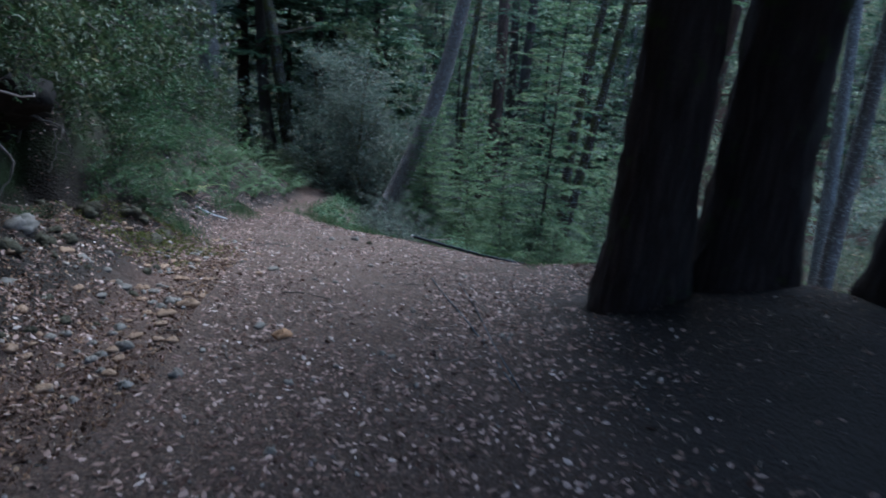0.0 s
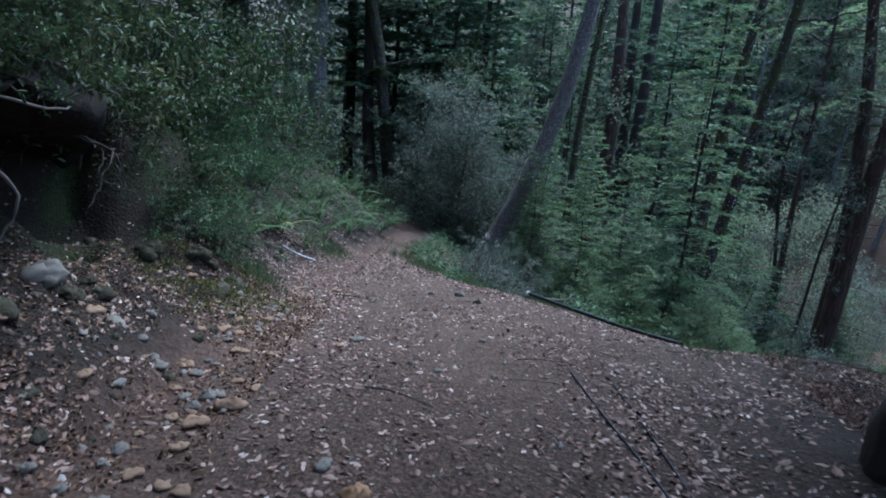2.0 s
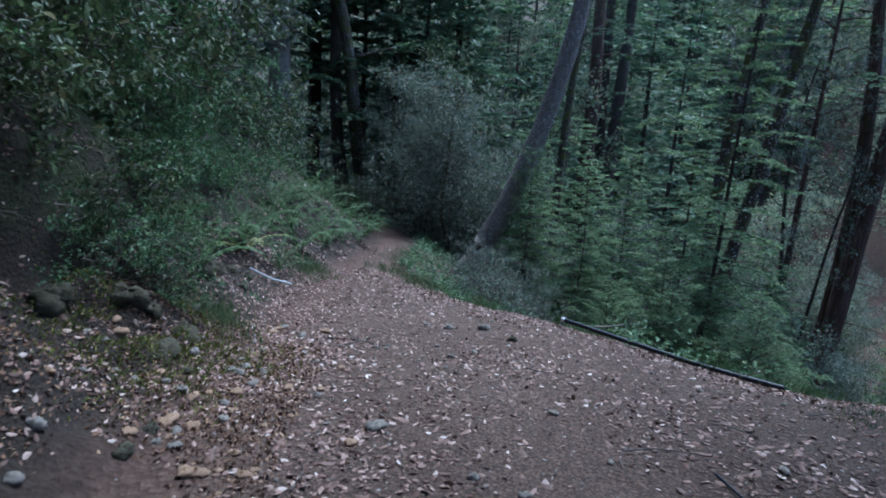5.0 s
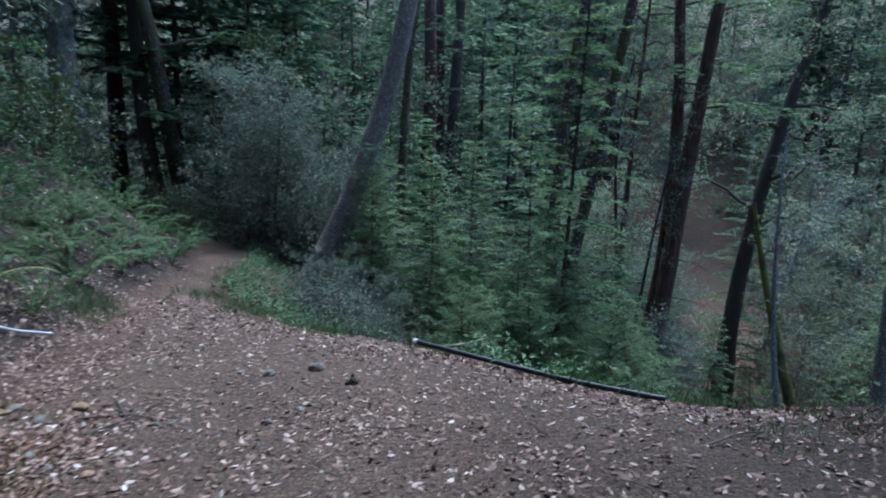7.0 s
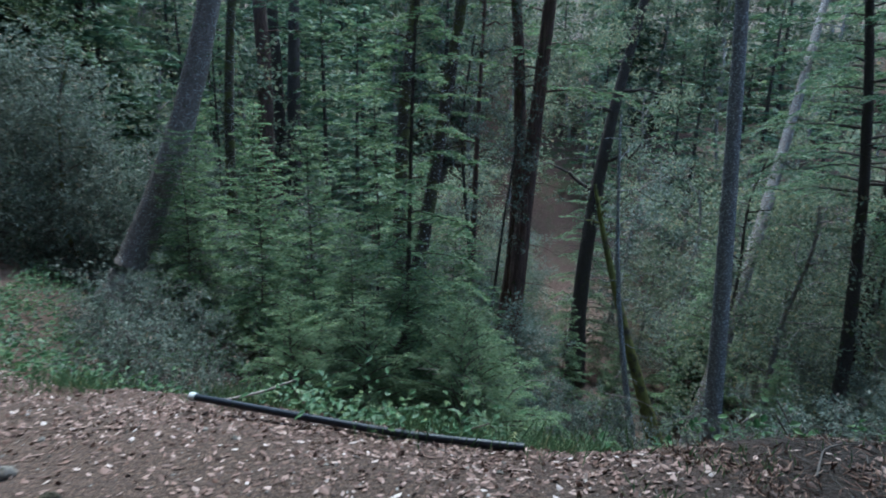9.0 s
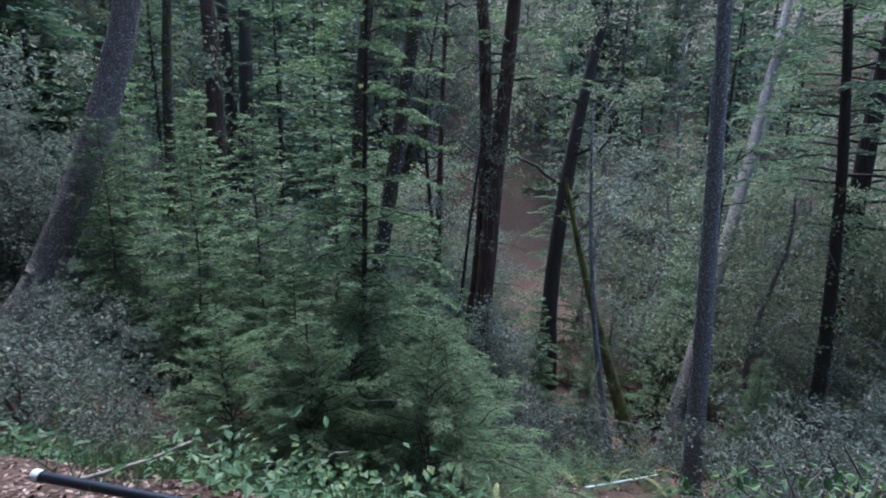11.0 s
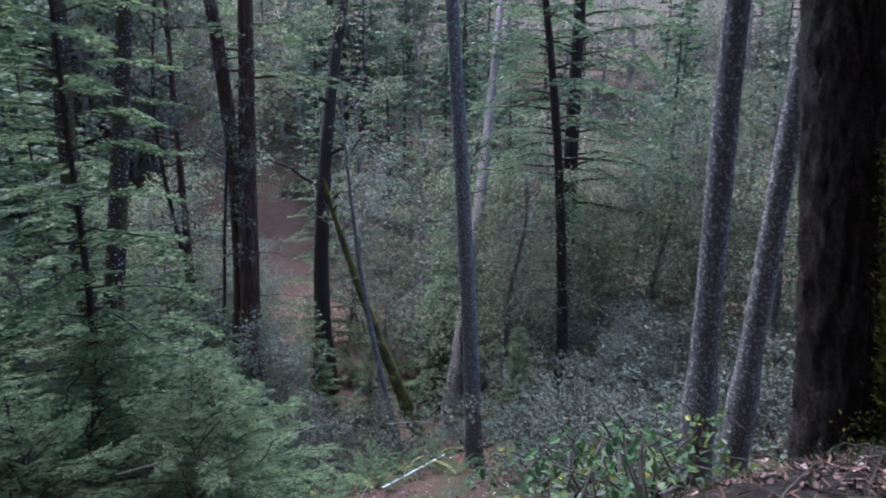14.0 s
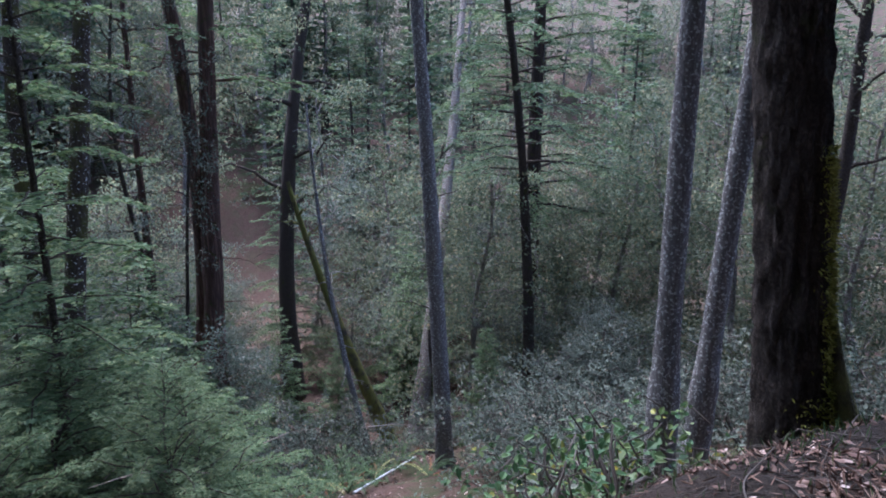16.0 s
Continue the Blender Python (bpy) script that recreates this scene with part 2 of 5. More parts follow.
def tube(points, radii, segs=8, rough=0.0, rng=None, lobes=0, lobe=0.0):
    """A bent, tapered round limb; rough and lobes make its skin uneven. The tip is closed to a point."""
    p, r = np.asarray(points, float), np.asarray(radii, float)
    d = unit(np.gradient(p, axis=0))
    side = unit(np.cross(d, np.where(np.abs(d[:, 2:3]) > 0.9, [[1.0, 0, 0]], [[0, 0, 1.0]])))
    up = np.cross(d, side)
    a = np.linspace(0, 2 * np.pi, segs, endpoint=False)
    rad = r[:, None] * np.ones(segs)
    if lobes:
        rad = rad * (1 + lobe * np.sin(a * lobes + 1.3)[None] * np.ones(len(p))[:, None])
    if rough and rng is not None:
        rad = rad * (1 + rough * rng.normal(size=rad.shape))
    ring = p[:, None] + rad[..., None] * (np.cos(a)[None, :, None] * side[:, None] + np.sin(a)[None, :, None] * up[:, None])
    i, j = np.meshgrid(np.arange(len(p) - 1), np.arange(segs), indexing="ij")
    k = (j + 1) % segs
    q = np.stack([i * segs + j, i * segs + k, (i + 1) * segs + k, (i + 1) * segs + j], -1).reshape(-1, 4)
    return ring.reshape(-1, 3), q


def leaf_quads(p, d, n, length, width, fold=0.25, fine=False):
    """Folded pointed leaves: base p, way d, face n. fine: an oval outline, in two halves along the midrib."""
    d = unit(d)
    s = unit(np.cross(d, n))
    n = np.cross(s, d)
    length, width = np.asarray(length)[:, None] * np.ones((len(p), 1)), np.asarray(width)[:, None] * np.ones((len(p), 1))
    mid = p + d * length * 0.45 + n * width * fold
    tip = p + d * length
    if fine:
        lo, hi = p + d * length * 0.28 + n * width * fold, p + d * length * 0.68 + n * width * fold * 0.8
        tip = tip - n * width * 0.12
        v = np.stack([p, lo + s * width * 0.48, hi + s * width * 0.42, tip, hi - s * width * 0.42, lo - s * width * 0.48], 1)
        base = 6 * np.arange(len(p))[:, None]
        return v.reshape(-1, 3), np.concatenate([base + [0, 1, 2, 3], base + [0, 3, 4, 5]])
    v = np.stack([p, mid + s * width * 0.5, tip, mid - s * width * 0.5], 1)
    return v.reshape(-1, 3), np.arange(4 * len(p)).reshape(-1, 4)


def part(name, mesh, parent=None, label=""):
    ob = new(name, mesh)
    if parent is not None:
        ob.parent = parent
    return tagged(ob, label) if label else ob


def empty(name, label, category, group="", kind=""):
    ob = new(name)
    ob.empty_display_size = 0.2
    return tagged(ob, label, category, group, kind)


def rnd(seed):
    return np.random.default_rng(seed)


def lattice(x, y, scale, seed):
    """Smooth value noise, -1 to 1."""
    g = rnd(seed).uniform(-1, 1, (64, 64))
    u, v = np.asarray(x) * scale, np.asarray(y) * scale
    i, j = np.floor(u).astype(int), np.floor(v).astype(int)
    a, b = u - i, v - j
    a, b = a * a * (3 - 2 * a), b * b * (3 - 2 * b)
    h = lambda m, n: g[m % 64, n % 64]
    return (h(i, j) * (1 - a) + h(i + 1, j) * a) * (1 - b) + (h(i, j + 1) * (1 - a) + h(i + 1, j + 1) * a) * b


# ---- the lie of the land ----
LIP = [(12, -40), (9, -6), (7.2, 0), (6, 4.0), (4.2, 6.2), (2.6, 7.5), (0.8, 8.75), (-1.2, 10.6), (-3.1, 11.9), (-4.3, 14), (-4.9, 17), (-5.4, 20.5), (-8.5, 25), (-16, 31), (-45, 50), (-200, 120)]
BANK = [(-1.2, -40), (-1.9, -4), (-2.2, 0), (-2.7, 2.9), (-3.25, 4.4), (-3.8, 6.2), (-4.5, 8.8), (-5.3, 12), (-5.8, 16), (-6.5, 19.5), (-9.8, 23.5), (-18, 29), (-47, 47), (-200, 110)]


def signed(line, x, y):
    """Distance to a line of points, positive to its right as one goes along it."""
    x, y = np.asarray(x, float), np.asarray(y, float)
    best, sign = np.full(x.shape, 1e9), np.ones(x.shape)
    for (ax, ay), (bx, by) in zip(line[:-1], line[1:]):
        dx, dy = bx - ax, by - ay
        t = np.clip(((x - ax) * dx + (y - ay) * dy) / (dx * dx + dy * dy), 0, 1)
        ox, oy = x - ax - t * dx, y - ay - t * dy
        d = np.hypot(ox, oy)
        nearer = d < best - 1e-9
        best = np.where(nearer, d, best)
        sign = np.where(nearer, np.where(dx * oy - dy * ox < 0, 1.0, -1.0), sign)
    return best * sign


def height(x, y):
    x, y = np.asarray(x, float), np.asarray(y, float)
    s, u = signed(LIP, x, y), -signed(BANK, x, y)
    yc = np.clip(y, -30, 21)
    z = -1.27 - 0.128 * (yc - 8.8) + 0.03 * (np.clip(x, -7, 5) + 1.92)
    z = z + 0.5 * np.exp(-(((x - 2.6) / 1.4) ** 2) - ((y - 4.6) / 1.7) ** 2) + 0.2 * np.exp(-(((x - 2.9) / 0.9) ** 2) - ((y - 7.5) / 0.85) ** 2)
    gentle = np.interp(s, [-0.9, 0, 1, 2, 4, 6.5, 10, 16, 24], [0, 0.18, 0.8, 1.45, 2.55, 3.6, 5.1, 7.6, 9.6])
    steep = np.interp(s, [-0.9, 0, 1, 2, 4, 6.5, 10, 16, 24, 30, 38, 60, 90, 150, 400], [0, 0.2, 1.0, 1.85, 3.1, 4.3, 5.8, 7.9, 9.6, 9.9, 7.5, -8, -26, -50, -100])
    bend = np.clip((y - 13.5) / 3.0, 0, 1) * (s < 24) * np.clip((3.0 - x) / 3.0, 0, 1)
    z = z - steep * (1 - bend) - gentle * bend
    z = z + 0.17 * np.exp(-(((x - 1.75) / 0.75) ** 2) - ((y - 7.95) / 0.6) ** 2)
    near = np.interp(u, [0, 0.3, 0.8, 1.3, 1.5, 2, 4, 10, 30, 80, 300], [0, 0.22, 0.58, 0.85, 1.85, 2.5, 3.8, 7.5, 18, 38, 100])
    far = np.interp(u, [0, 0.3, 0.8, 1.2, 2, 4, 10, 30, 80, 300], [0, 0.10, 0.42, 0.75, 1.4, 2.8, 6.5, 17, 38, 100])
    hollow = np.interp(u, [0, 0.3, 0.8, 1.1, 1.9, 2.1, 2.5, 4, 10, 30, 80, 300], [0, 0.2, 0.5, 0.62, 0.85, 2.3, 2.75, 3.9, 7.5, 18, 38, 100])
    kc = np.clip((6.9 - y) / 0.5, 0, 1)
    near = near * (1 - kc) + hollow * kc
    k = np.clip((y - 7.6) / 2.4, 0, 1)
    z = z + near * (1 - k) + far * k
    z = z - 13 * np.clip((x - 26) / 36, 0, 1) * np.clip((s - 30) / 20, 0, 1)
    off = np.clip(np.maximum(s, u), 0, 1.5)
    z = z + lattice(x, y, 0.45, 3) * 0.10 * (0.25 + off) + lattice(x, y, 2.1, 4) * (0.018 + 0.06 * off) + lattice(x, y, 6.0, 5) * (0.008 + 0.02 * off)
    z = z + np.clip(u, 0, 0.8) * np.clip((9.5 - y) / 2.0, 0, 1) * (lattice(x, y, 2.8, 6) * 0.16 + lattice(x, y, 7.0, 7) * 0.07)
    return z


def gz(x, y):
    return float(height(np.array([x]), np.array([y]))[0])


def spaced(lo, hi, a, b, fine, reach, grow=1.13):
    """Grid lines: fine between a and b, wider and wider out to lo and hi."""
    xs = list(np.arange(a, b, fine))
    step, x = fine, b
    while x < hi:
        xs.append(x)
        step = min(step * grow, reach)
        x += step
    step, x = fine, a - fine
    while x > lo:
        xs.insert(0, x)
        step = min(step * grow, reach)
        x -= step
    return np.array([lo] + xs + [hi])


gx, gy = spaced(-420, 420, -6.2, 3.6, 0.055, 14), spaced(-420, 420, 1.0, 12.0, 0.06, 14)
X, Y = np.meshgrid(gx, gy)
Z = height(X, Y)
nx = len(gx)
I, J = np.meshgrid(np.arange(len(gy) - 1), np.arange(nx - 1), indexing="ij")
quads = np.stack([I * nx + J, I * nx + J + 1, (I + 1) * nx + J + 1, (I + 1) * nx + J], -1).reshape(-1, 4)
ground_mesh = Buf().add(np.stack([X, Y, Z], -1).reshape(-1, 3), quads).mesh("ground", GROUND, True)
S, U = signed(LIP, X, Y), -signed(BANK, X, Y)
trodden = np.clip(np.minimum(-S, -U) / 0.9 + 0.1, 0, 1)
mossy = np.clip(np.maximum(S - 0.5, U - 0.9) * 1.2, 0, 1) * np.where((S > 18) & (S < 44) & (X > 6), 0.3, 0.85)
# dark humus on the bank, deepened to carry the hollow's shade
humus_shade = np.clip((U + 0.1) / 0.5, 0, 1) * np.clip(1 - (U - 3.0) / 3.0, 0.3, 1)
# shade below the twin redwoods, put into the ground as darker duff
humus_shade = np.maximum(humus_shade, np.clip(2.4 * np.exp(-(((X - 2.8) / 2.0) ** 2) - ((Y - 4.4) / 4.2) ** 2), 0, 1))
shaded_duff = np.clip((X - 0.55 - 0.25 * np.maximum(Y - 6.5, 0)) / 0.7 + 0.2, 0, 1) * np.clip((8.6 - Y) / 0.8, 0, 1) * np.clip((7 - X) / 2, 0, 1)
humus_shade = np.maximum(humus_shade, 0.9 * shaded_duff)
for key, val in (("trodden", trodden), ("mossy", mossy), ("humus_shade", humus_shade)):
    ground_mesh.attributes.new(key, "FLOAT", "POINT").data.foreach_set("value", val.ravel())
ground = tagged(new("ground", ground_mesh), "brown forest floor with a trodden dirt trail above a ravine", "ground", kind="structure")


# ---- trees ----
def limb_curve(start, yaw, pitch, length, droop, rng, n=7, wiggle=0.06):
    t = np.linspace(0, 1, n)
    out = np.array([np.cos(yaw), np.sin(yaw), 0])
    p = np.array(start) + np.outer(t * length * np.cos(pitch), out)
    p[:, 2] += t * length * np.sin(pitch) - droop * length * t**2
    p[1:] += rng.normal(size=(n - 1, 3)) * wiggle * length * t[1:, None] * 0.5
    return p


def along(p, t):
    i = np.clip((t * (len(p) - 1)).astype(int), 0, len(p) - 2)
    f = (t * (len(p) - 1) - i)[:, None]
    return p[i] * (1 - f) + p[i + 1] * f, unit(p[i + 1] - p[i])


BELOW = 1.8


def trunk_line(height_m, lean=(0, 0), bend=0.15, rng=None, n=26, below=BELOW, bow=(0, 0)):
    t = np.linspace(0, 1, n)
    z = -below + t * (height_m + below)
    p = np.zeros((n, 3))
    p[:, 2] = z
    k = z / height_m
    h = np.clip(z, 0, 12)
    sag = 0.05 * (h * h + np.maximum(z - 12, 0) * 24)
    p[:, 0], p[:, 1] = lean[0] * k + bow[0] * sag, lean[1] * k + bow[1] * sag
    if rng is not None:
        ph = rng.uniform(0, 6.3, 4)
        p[:, 0] += bend * (np.sin(k * 4 + ph[0]) - np.sin(ph[0])) + bend * 0.3 * np.sin(k * 11 + ph[1])
        p[:, 1] += bend * (np.sin(k * 4 + ph[2]) - np.sin(ph[2])) + bend * 0.3 * np.sin(k * 11 + ph[3])
    return p


def sprays(crown, limbs, curve, thick, rng, twig_step, twig_len, leaf_len, leaf_w, bare=0.2, flat=0.5):
    """A conifer limb with side twigs on both sides, each set with two rows of narrow leaflets."""
    length = np.linalg.norm(np.diff(curve, axis=0), axis=1).sum()
    limbs.add(*tube(curve, np.linspace(thick, thick * 0.15, len(curve)), 4))
    n = max(3, int(length * (1 - bare) / twig_step))
    t = np.linspace(bare, 1, n)
    p, d = along(curve, t)
    for sgn in (-1, 1):
        side = unit(np.cross(d, [0, 0, 1.0])) * sgn
        way = unit(d * 0.75 + side + rng.normal(size=(n, 3)) * 0.18 + [0, 0, -0.15])
        tl = twig_len * (1.05 - 0.7 * t) * rng.uniform(0.6, 1.2, n)
        m = max(2, int(twig_len * 0.9 / (leaf_len * 0.42)))
        k = np.tile(np.linspace(0.08, 1, m), n)
        base = np.repeat(p, m, 0) + np.repeat(way * tl[:, None], m, 0) * k[:, None]
        base[:, 2] -= 0.12 * np.repeat(tl, m) * k**2
        w = np.repeat(way, m, 0)
        for s2 in (-1, 1):
            out = unit(np.cross(w, [0, 0, 1.0])) * s2
            ld = w * 0.8 + out + rng.normal(size=w.shape) * 0.15
            nn = np.array([0, 0, 1.0]) + rng.normal(size=w.shape) * flat
            crown.add(*leaf_quads(base, ld, nn, leaf_len * rng.uniform(0.7, 1.2, len(base)) * (1.1 - 0.5 * k), np.full(len(base), leaf_w), 0.1))


def conifer_meshes(tag, height_m, radius, crown_from, n_limbs, limb_len, bark, needle, seed, twig_step=0.08, twig_len=0.3, leaf_len=0.07, leaf_w=0.016, droop=0.25, lean=(0, 0), pitch=0.15, bend=0.1, dead=0, segs=14, rings=26, knobs=0.045, foot=0.35, bow=(0, 0)):
    rng = rnd(seed)
    line = trunk_line(height_m, lean, bend, rng, rings, bow=bow)
    k = np.clip(line[:, 2] / height_m, 0, 1)
    rad = radius * (1 - 0.88 * k) * (1 + foot * np.exp(-np.maximum(line[:, 2], 0) / (radius * 1.6)))
    trunk = Buf().add(*tube(line, rad, segs, knobs, rng))
    limbs, crown = Buf(), Buf()
    for i in range(n_limbs):
        f = (i + rng.uniform(0, 1)) / n_limbs
        h = height_m * (crown_from + (0.985 - crown_from) * f)
        c, _ = along(line, np.array([(h + BELOW) / (height_m + BELOW)]))
        ln = limb_len * (1 - 0.85 * f) * rng.uniform(0.65, 1.15)
        cv = limb_curve(c[0], i * 2.4 + rng.uniform(-0.5, 0.5), pitch + 0.5 * f, ln, droop, rng, 4 if segs <= 6 else 7)
        sprays(crown, limbs, cv, max(0.006, ln * 0.011), rng, twig_step, twig_len * (1 - 0.5 * f), leaf_len, leaf_w)
    for i in range(dead):
        h = height_m * rng.uniform(0.08, max(0.12, crown_from))
        c, _ = along(line, np.array([(h + BELOW) / (height_m + BELOW)]))
        ln = limb_len * rng.uniform(0.25, 0.6)
        cv = limb_curve(c[0], rng.uniform(0, 6.3), rng.uniform(-0.3, 0.2), ln, 0.2, rng, 6, 0.15)
        limbs.add(*tube(cv, np.linspace(max(0.008, radius * 0.07), 0.002, 6), 4))
    return trunk.mesh(tag + "_trunk", bark, True), limbs.mesh(tag + "_limbwood", bark, True), crown.mesh(tag + "_crown", needle)


def leafy(crown, centre, spread, n, rng, leaf_len, leaf_w, twigs=None, up=0.4, fine=False):
    """A clump of leaves: short twigs from a middle, leaves in tufts at their ends."""
    m = max(1, n // 7)
    tips = rng.normal(size=(m, 3))
    tips = unit(tips) * rng.uniform(0.35, 1.0, (m, 1)) ** 0.6 * np.array(spread)
    if twigs is not None:
        for t in tips[:: max(1, m // 2)]:
            twigs.add(*tube(np.array([[0, 0, 0], t * 0.5 + rng.normal(size=3) * 0.04, t]) + centre, [0.009, 0.006, 0.002], 3))
    p = np.repeat(tips, 7, 0) + rng.normal(size=(7 * m, 3)) * leaf_len * 0.6 + centre
    out = np.repeat(unit(tips), 7, 0)
    d = out * 0.6 + rng.normal(size=p.shape) * 0.7 + [0, 0, -0.1]
    nn = np.array([0, 0, 1.0]) * (1 + up) + rng.normal(size=p.shape) * 0.6
    crown.add(*leaf_quads(p, d, nn, leaf_len * rng.uniform(0.6, 1.25, len(p)), leaf_w * rng.uniform(0.7, 1.2, len(p)), 0.2, fine))


def shrub_meshes(tag, height_m, width, clumps, leaves, bark, leaf, seed, leaf_len=0.075, leaf_w=0.032, stems=6, fine=False):
    rng = rnd(seed)
    wood, crown = Buf(), Buf()
    ends = []
    for i in range(stems):
        yaw = i * 6.283 / stems + rng.uniform(-0.4, 0.4)
        cv = limb_curve((0, 0, -0.15), yaw, rng.uniform(0.7, 1.35), height_m * rng.uniform(0.7, 1.1), 0.12, rng, 8, 0.16)
        wood.add(*tube(cv, np.linspace(0.022, 0.006, 8), 5))
        ends += [cv[j] for j in range(3, 8)]
    for i in range(clumps):
        e = ends[i % len(ends)] if i < len(ends) else ends[rng.integers(len(ends))]
        c = e + rng.normal(size=3) * np.array([width * 0.28, width * 0.28, height_m * 0.12])
        c[2] = max(c[2], 0.12)
        leafy(crown, c, np.array([0.26, 0.26, 0.17]) * rng.uniform(0.6, 1.4) * width / 1.6, leaves // clumps, rng, leaf_len, leaf_w, wood, fine=fine)
    return wood.mesh(tag + "_stems", bark, True), crown.mesh(tag + "_leaves", leaf)


def broad_meshes(tag, height_m, radius, crown_from, clumps, leaves, spread, bark, leaf, seed, leaf_len=0.09, leaf_w=0.045, lean=(0, 0), bend=0.35, limbs_n=14, segs=14, dead=0, flare=0.3, far=False, rings=26, bow=(0, 0)):
    rng = rnd(seed)
    line = trunk_line(height_m, lean, bend, rng, rings, bow=bow)
    k = np.clip(line[:, 2] / height_m, 0, 1)
    rad = radius * (1 - 0.72 * k) * (1 + flare * np.exp(-np.maximum(line[:, 2], 0) / (radius * 1.6)))
    trunk = Buf().add(*tube(line, rad, segs, 0.03, rng))
    wood, crown, tips = Buf(), Buf(), []
    for i in range(limbs_n):
        h = height_m * (crown_from + (0.97 - crown_from) * (i + rng.uniform(0, 1)) / limbs_n)
        c, _ = along(line, np.array([(h + BELOW) / (height_m + BELOW)]))
        ln = spread * rng.uniform(0.55, 1.1) * (1.1 - 0.5 * h / height_m)
        cv = limb_curve(c[0], i * 2.4 + rng.uniform(-0.6, 0.6), rng.uniform(0.1, 0.8), ln, 0.15, rng, 8, 0.18)
        wood.add(*tube(cv, np.linspace(max(0.015, radius * 0.28), 0.006, 8), 3 if far else 5))
        tips += [cv[3], cv[4], cv[5], cv[6], cv[7], cv[7]]
    for i in range(dead):
        h = height_m * rng.uniform(0.1, max(0.15, crown_from))
        c, _ = along(line, np.array([(h + BELOW) / (height_m + BELOW)]))
        cv = limb_curve(c[0], rng.uniform(0, 6.3), rng.uniform(-0.2, 0.5), rng.uniform(0.5, 1.6), 0.1, rng, 6, 0.2)
        wood.add(*tube(cv, np.linspace(0.02, 0.003, 6), 4))
    for i in range(clumps):
        c = tips[rng.integers(len(tips))] + rng.normal(size=3) * spread * 0.12
        leafy(crown, c, np.array([0.5, 0.5, 0.3]) * rng.uniform(0.6, 1.3) * spread / 2.6, leaves // clumps, rng, leaf_len, leaf_w, wood if i % 3 == 0 and not far else None)
    return trunk.mesh(tag + "_trunk", bark, True), wood.mesh(tag + "_limbwood", bark, True), crown.mesh(tag + "_crown", leaf)


def tree(name, meshes, x, y, label, group="", z=None, turn=0.0, scale=1.0, category="tree"):
    root = empty(name, label, category, group)
    for nm, me in zip(("trunk", "limbwood", "crown") if category == "tree" else ("stem", "foliage"), meshes):
        tagged(part(nm, me, root), kind="" if nm == "trunk" else "stuff")
    root.matrix_basis = pose(x, y, (gz(x, y) if z is None else z), 0, 0, turn) @ Matrix.Diagonal((scale, scale, scale, 1))
    return root


def plant_copy(root, x, y, turn=0.0, scale=1.0, dz=0.0, tilt=0.0):
    root_scale = root.scale.copy()
    root.scale = (scale, scale, scale)
    c = copy_thing(root, pose(x, y, gz(x, y) + dz, tilt, 0, turn))
    root.scale = root_scale
    return c


# ---- the large trunks ----
def placed(kind, tag, x, y, label, lean=(0, 0), name="tree", z=None, **kw):
    make = conifer_meshes if kind == "conifer" else broad_meshes
    return tree(name, make(tag, lean=lean, **kw), x, y, label, z=z)


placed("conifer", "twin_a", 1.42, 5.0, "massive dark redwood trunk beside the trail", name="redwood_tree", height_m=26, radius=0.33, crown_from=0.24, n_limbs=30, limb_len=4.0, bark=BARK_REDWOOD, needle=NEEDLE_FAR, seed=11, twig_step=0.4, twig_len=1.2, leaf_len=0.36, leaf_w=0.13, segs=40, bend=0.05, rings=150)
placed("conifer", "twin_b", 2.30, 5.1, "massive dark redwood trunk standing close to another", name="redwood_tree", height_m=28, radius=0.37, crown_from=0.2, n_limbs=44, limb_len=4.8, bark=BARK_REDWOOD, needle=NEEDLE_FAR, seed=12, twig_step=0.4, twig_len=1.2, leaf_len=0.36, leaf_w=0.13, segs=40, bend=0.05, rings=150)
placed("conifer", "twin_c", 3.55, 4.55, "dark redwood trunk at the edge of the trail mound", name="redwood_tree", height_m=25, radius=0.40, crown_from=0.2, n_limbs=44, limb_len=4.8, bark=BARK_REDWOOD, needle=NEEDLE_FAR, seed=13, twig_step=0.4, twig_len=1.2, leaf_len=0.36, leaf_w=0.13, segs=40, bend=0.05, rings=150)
placed("conifer", "lip_fir", 3.40, 7.83, "thick rough-barked fir with moss on its flared foot", name="fir_tree", lean=(-0.4, 2.6), z=-1.42, height_m=24, radius=0.195, crown_from=0.3, n_limbs=42, limb_len=4.2, bark=BARK_FIR, needle=NEEDLE_FAR, seed=14, twig_step=0.4, twig_len=1.0, leaf_len=0.3, leaf_w=0.08, segs=60, bend=0.03, rings=300, knobs=0.07, foot=0.15)
placed("broad", "grey_a", 5.478, 9.23, "straight grey trunk spotted with pale lichen", z=-2.45, height_m=18, radius=0.13, crown_from=0.55, clumps=50, leaves=2400, spread=3.0, bark=BARK_GREY, leaf=LEAF_GREY, seed=15, segs=24, rings=90, leaf_len=0.16, leaf_w=0.07, lean=(0.00, 0.29), bow=(-0.02, -0.005), bend=0.025)
placed("broad", "grey_b", 6.18, 9.0, "leaning grey trunk spotted with pale lichen", z=-2.55, height_m=18, radius=0.12, crown_from=0.55, clumps=50, leaves=2400, spread=3.0, bark=BARK_GREY, leaf=LEAF_GREY, seed=16, segs=24, rings=90, leaf_len=0.16, leaf_w=0.07, lean=(0.36, -0.68), bow=(0, -0.008), bend=0.025)
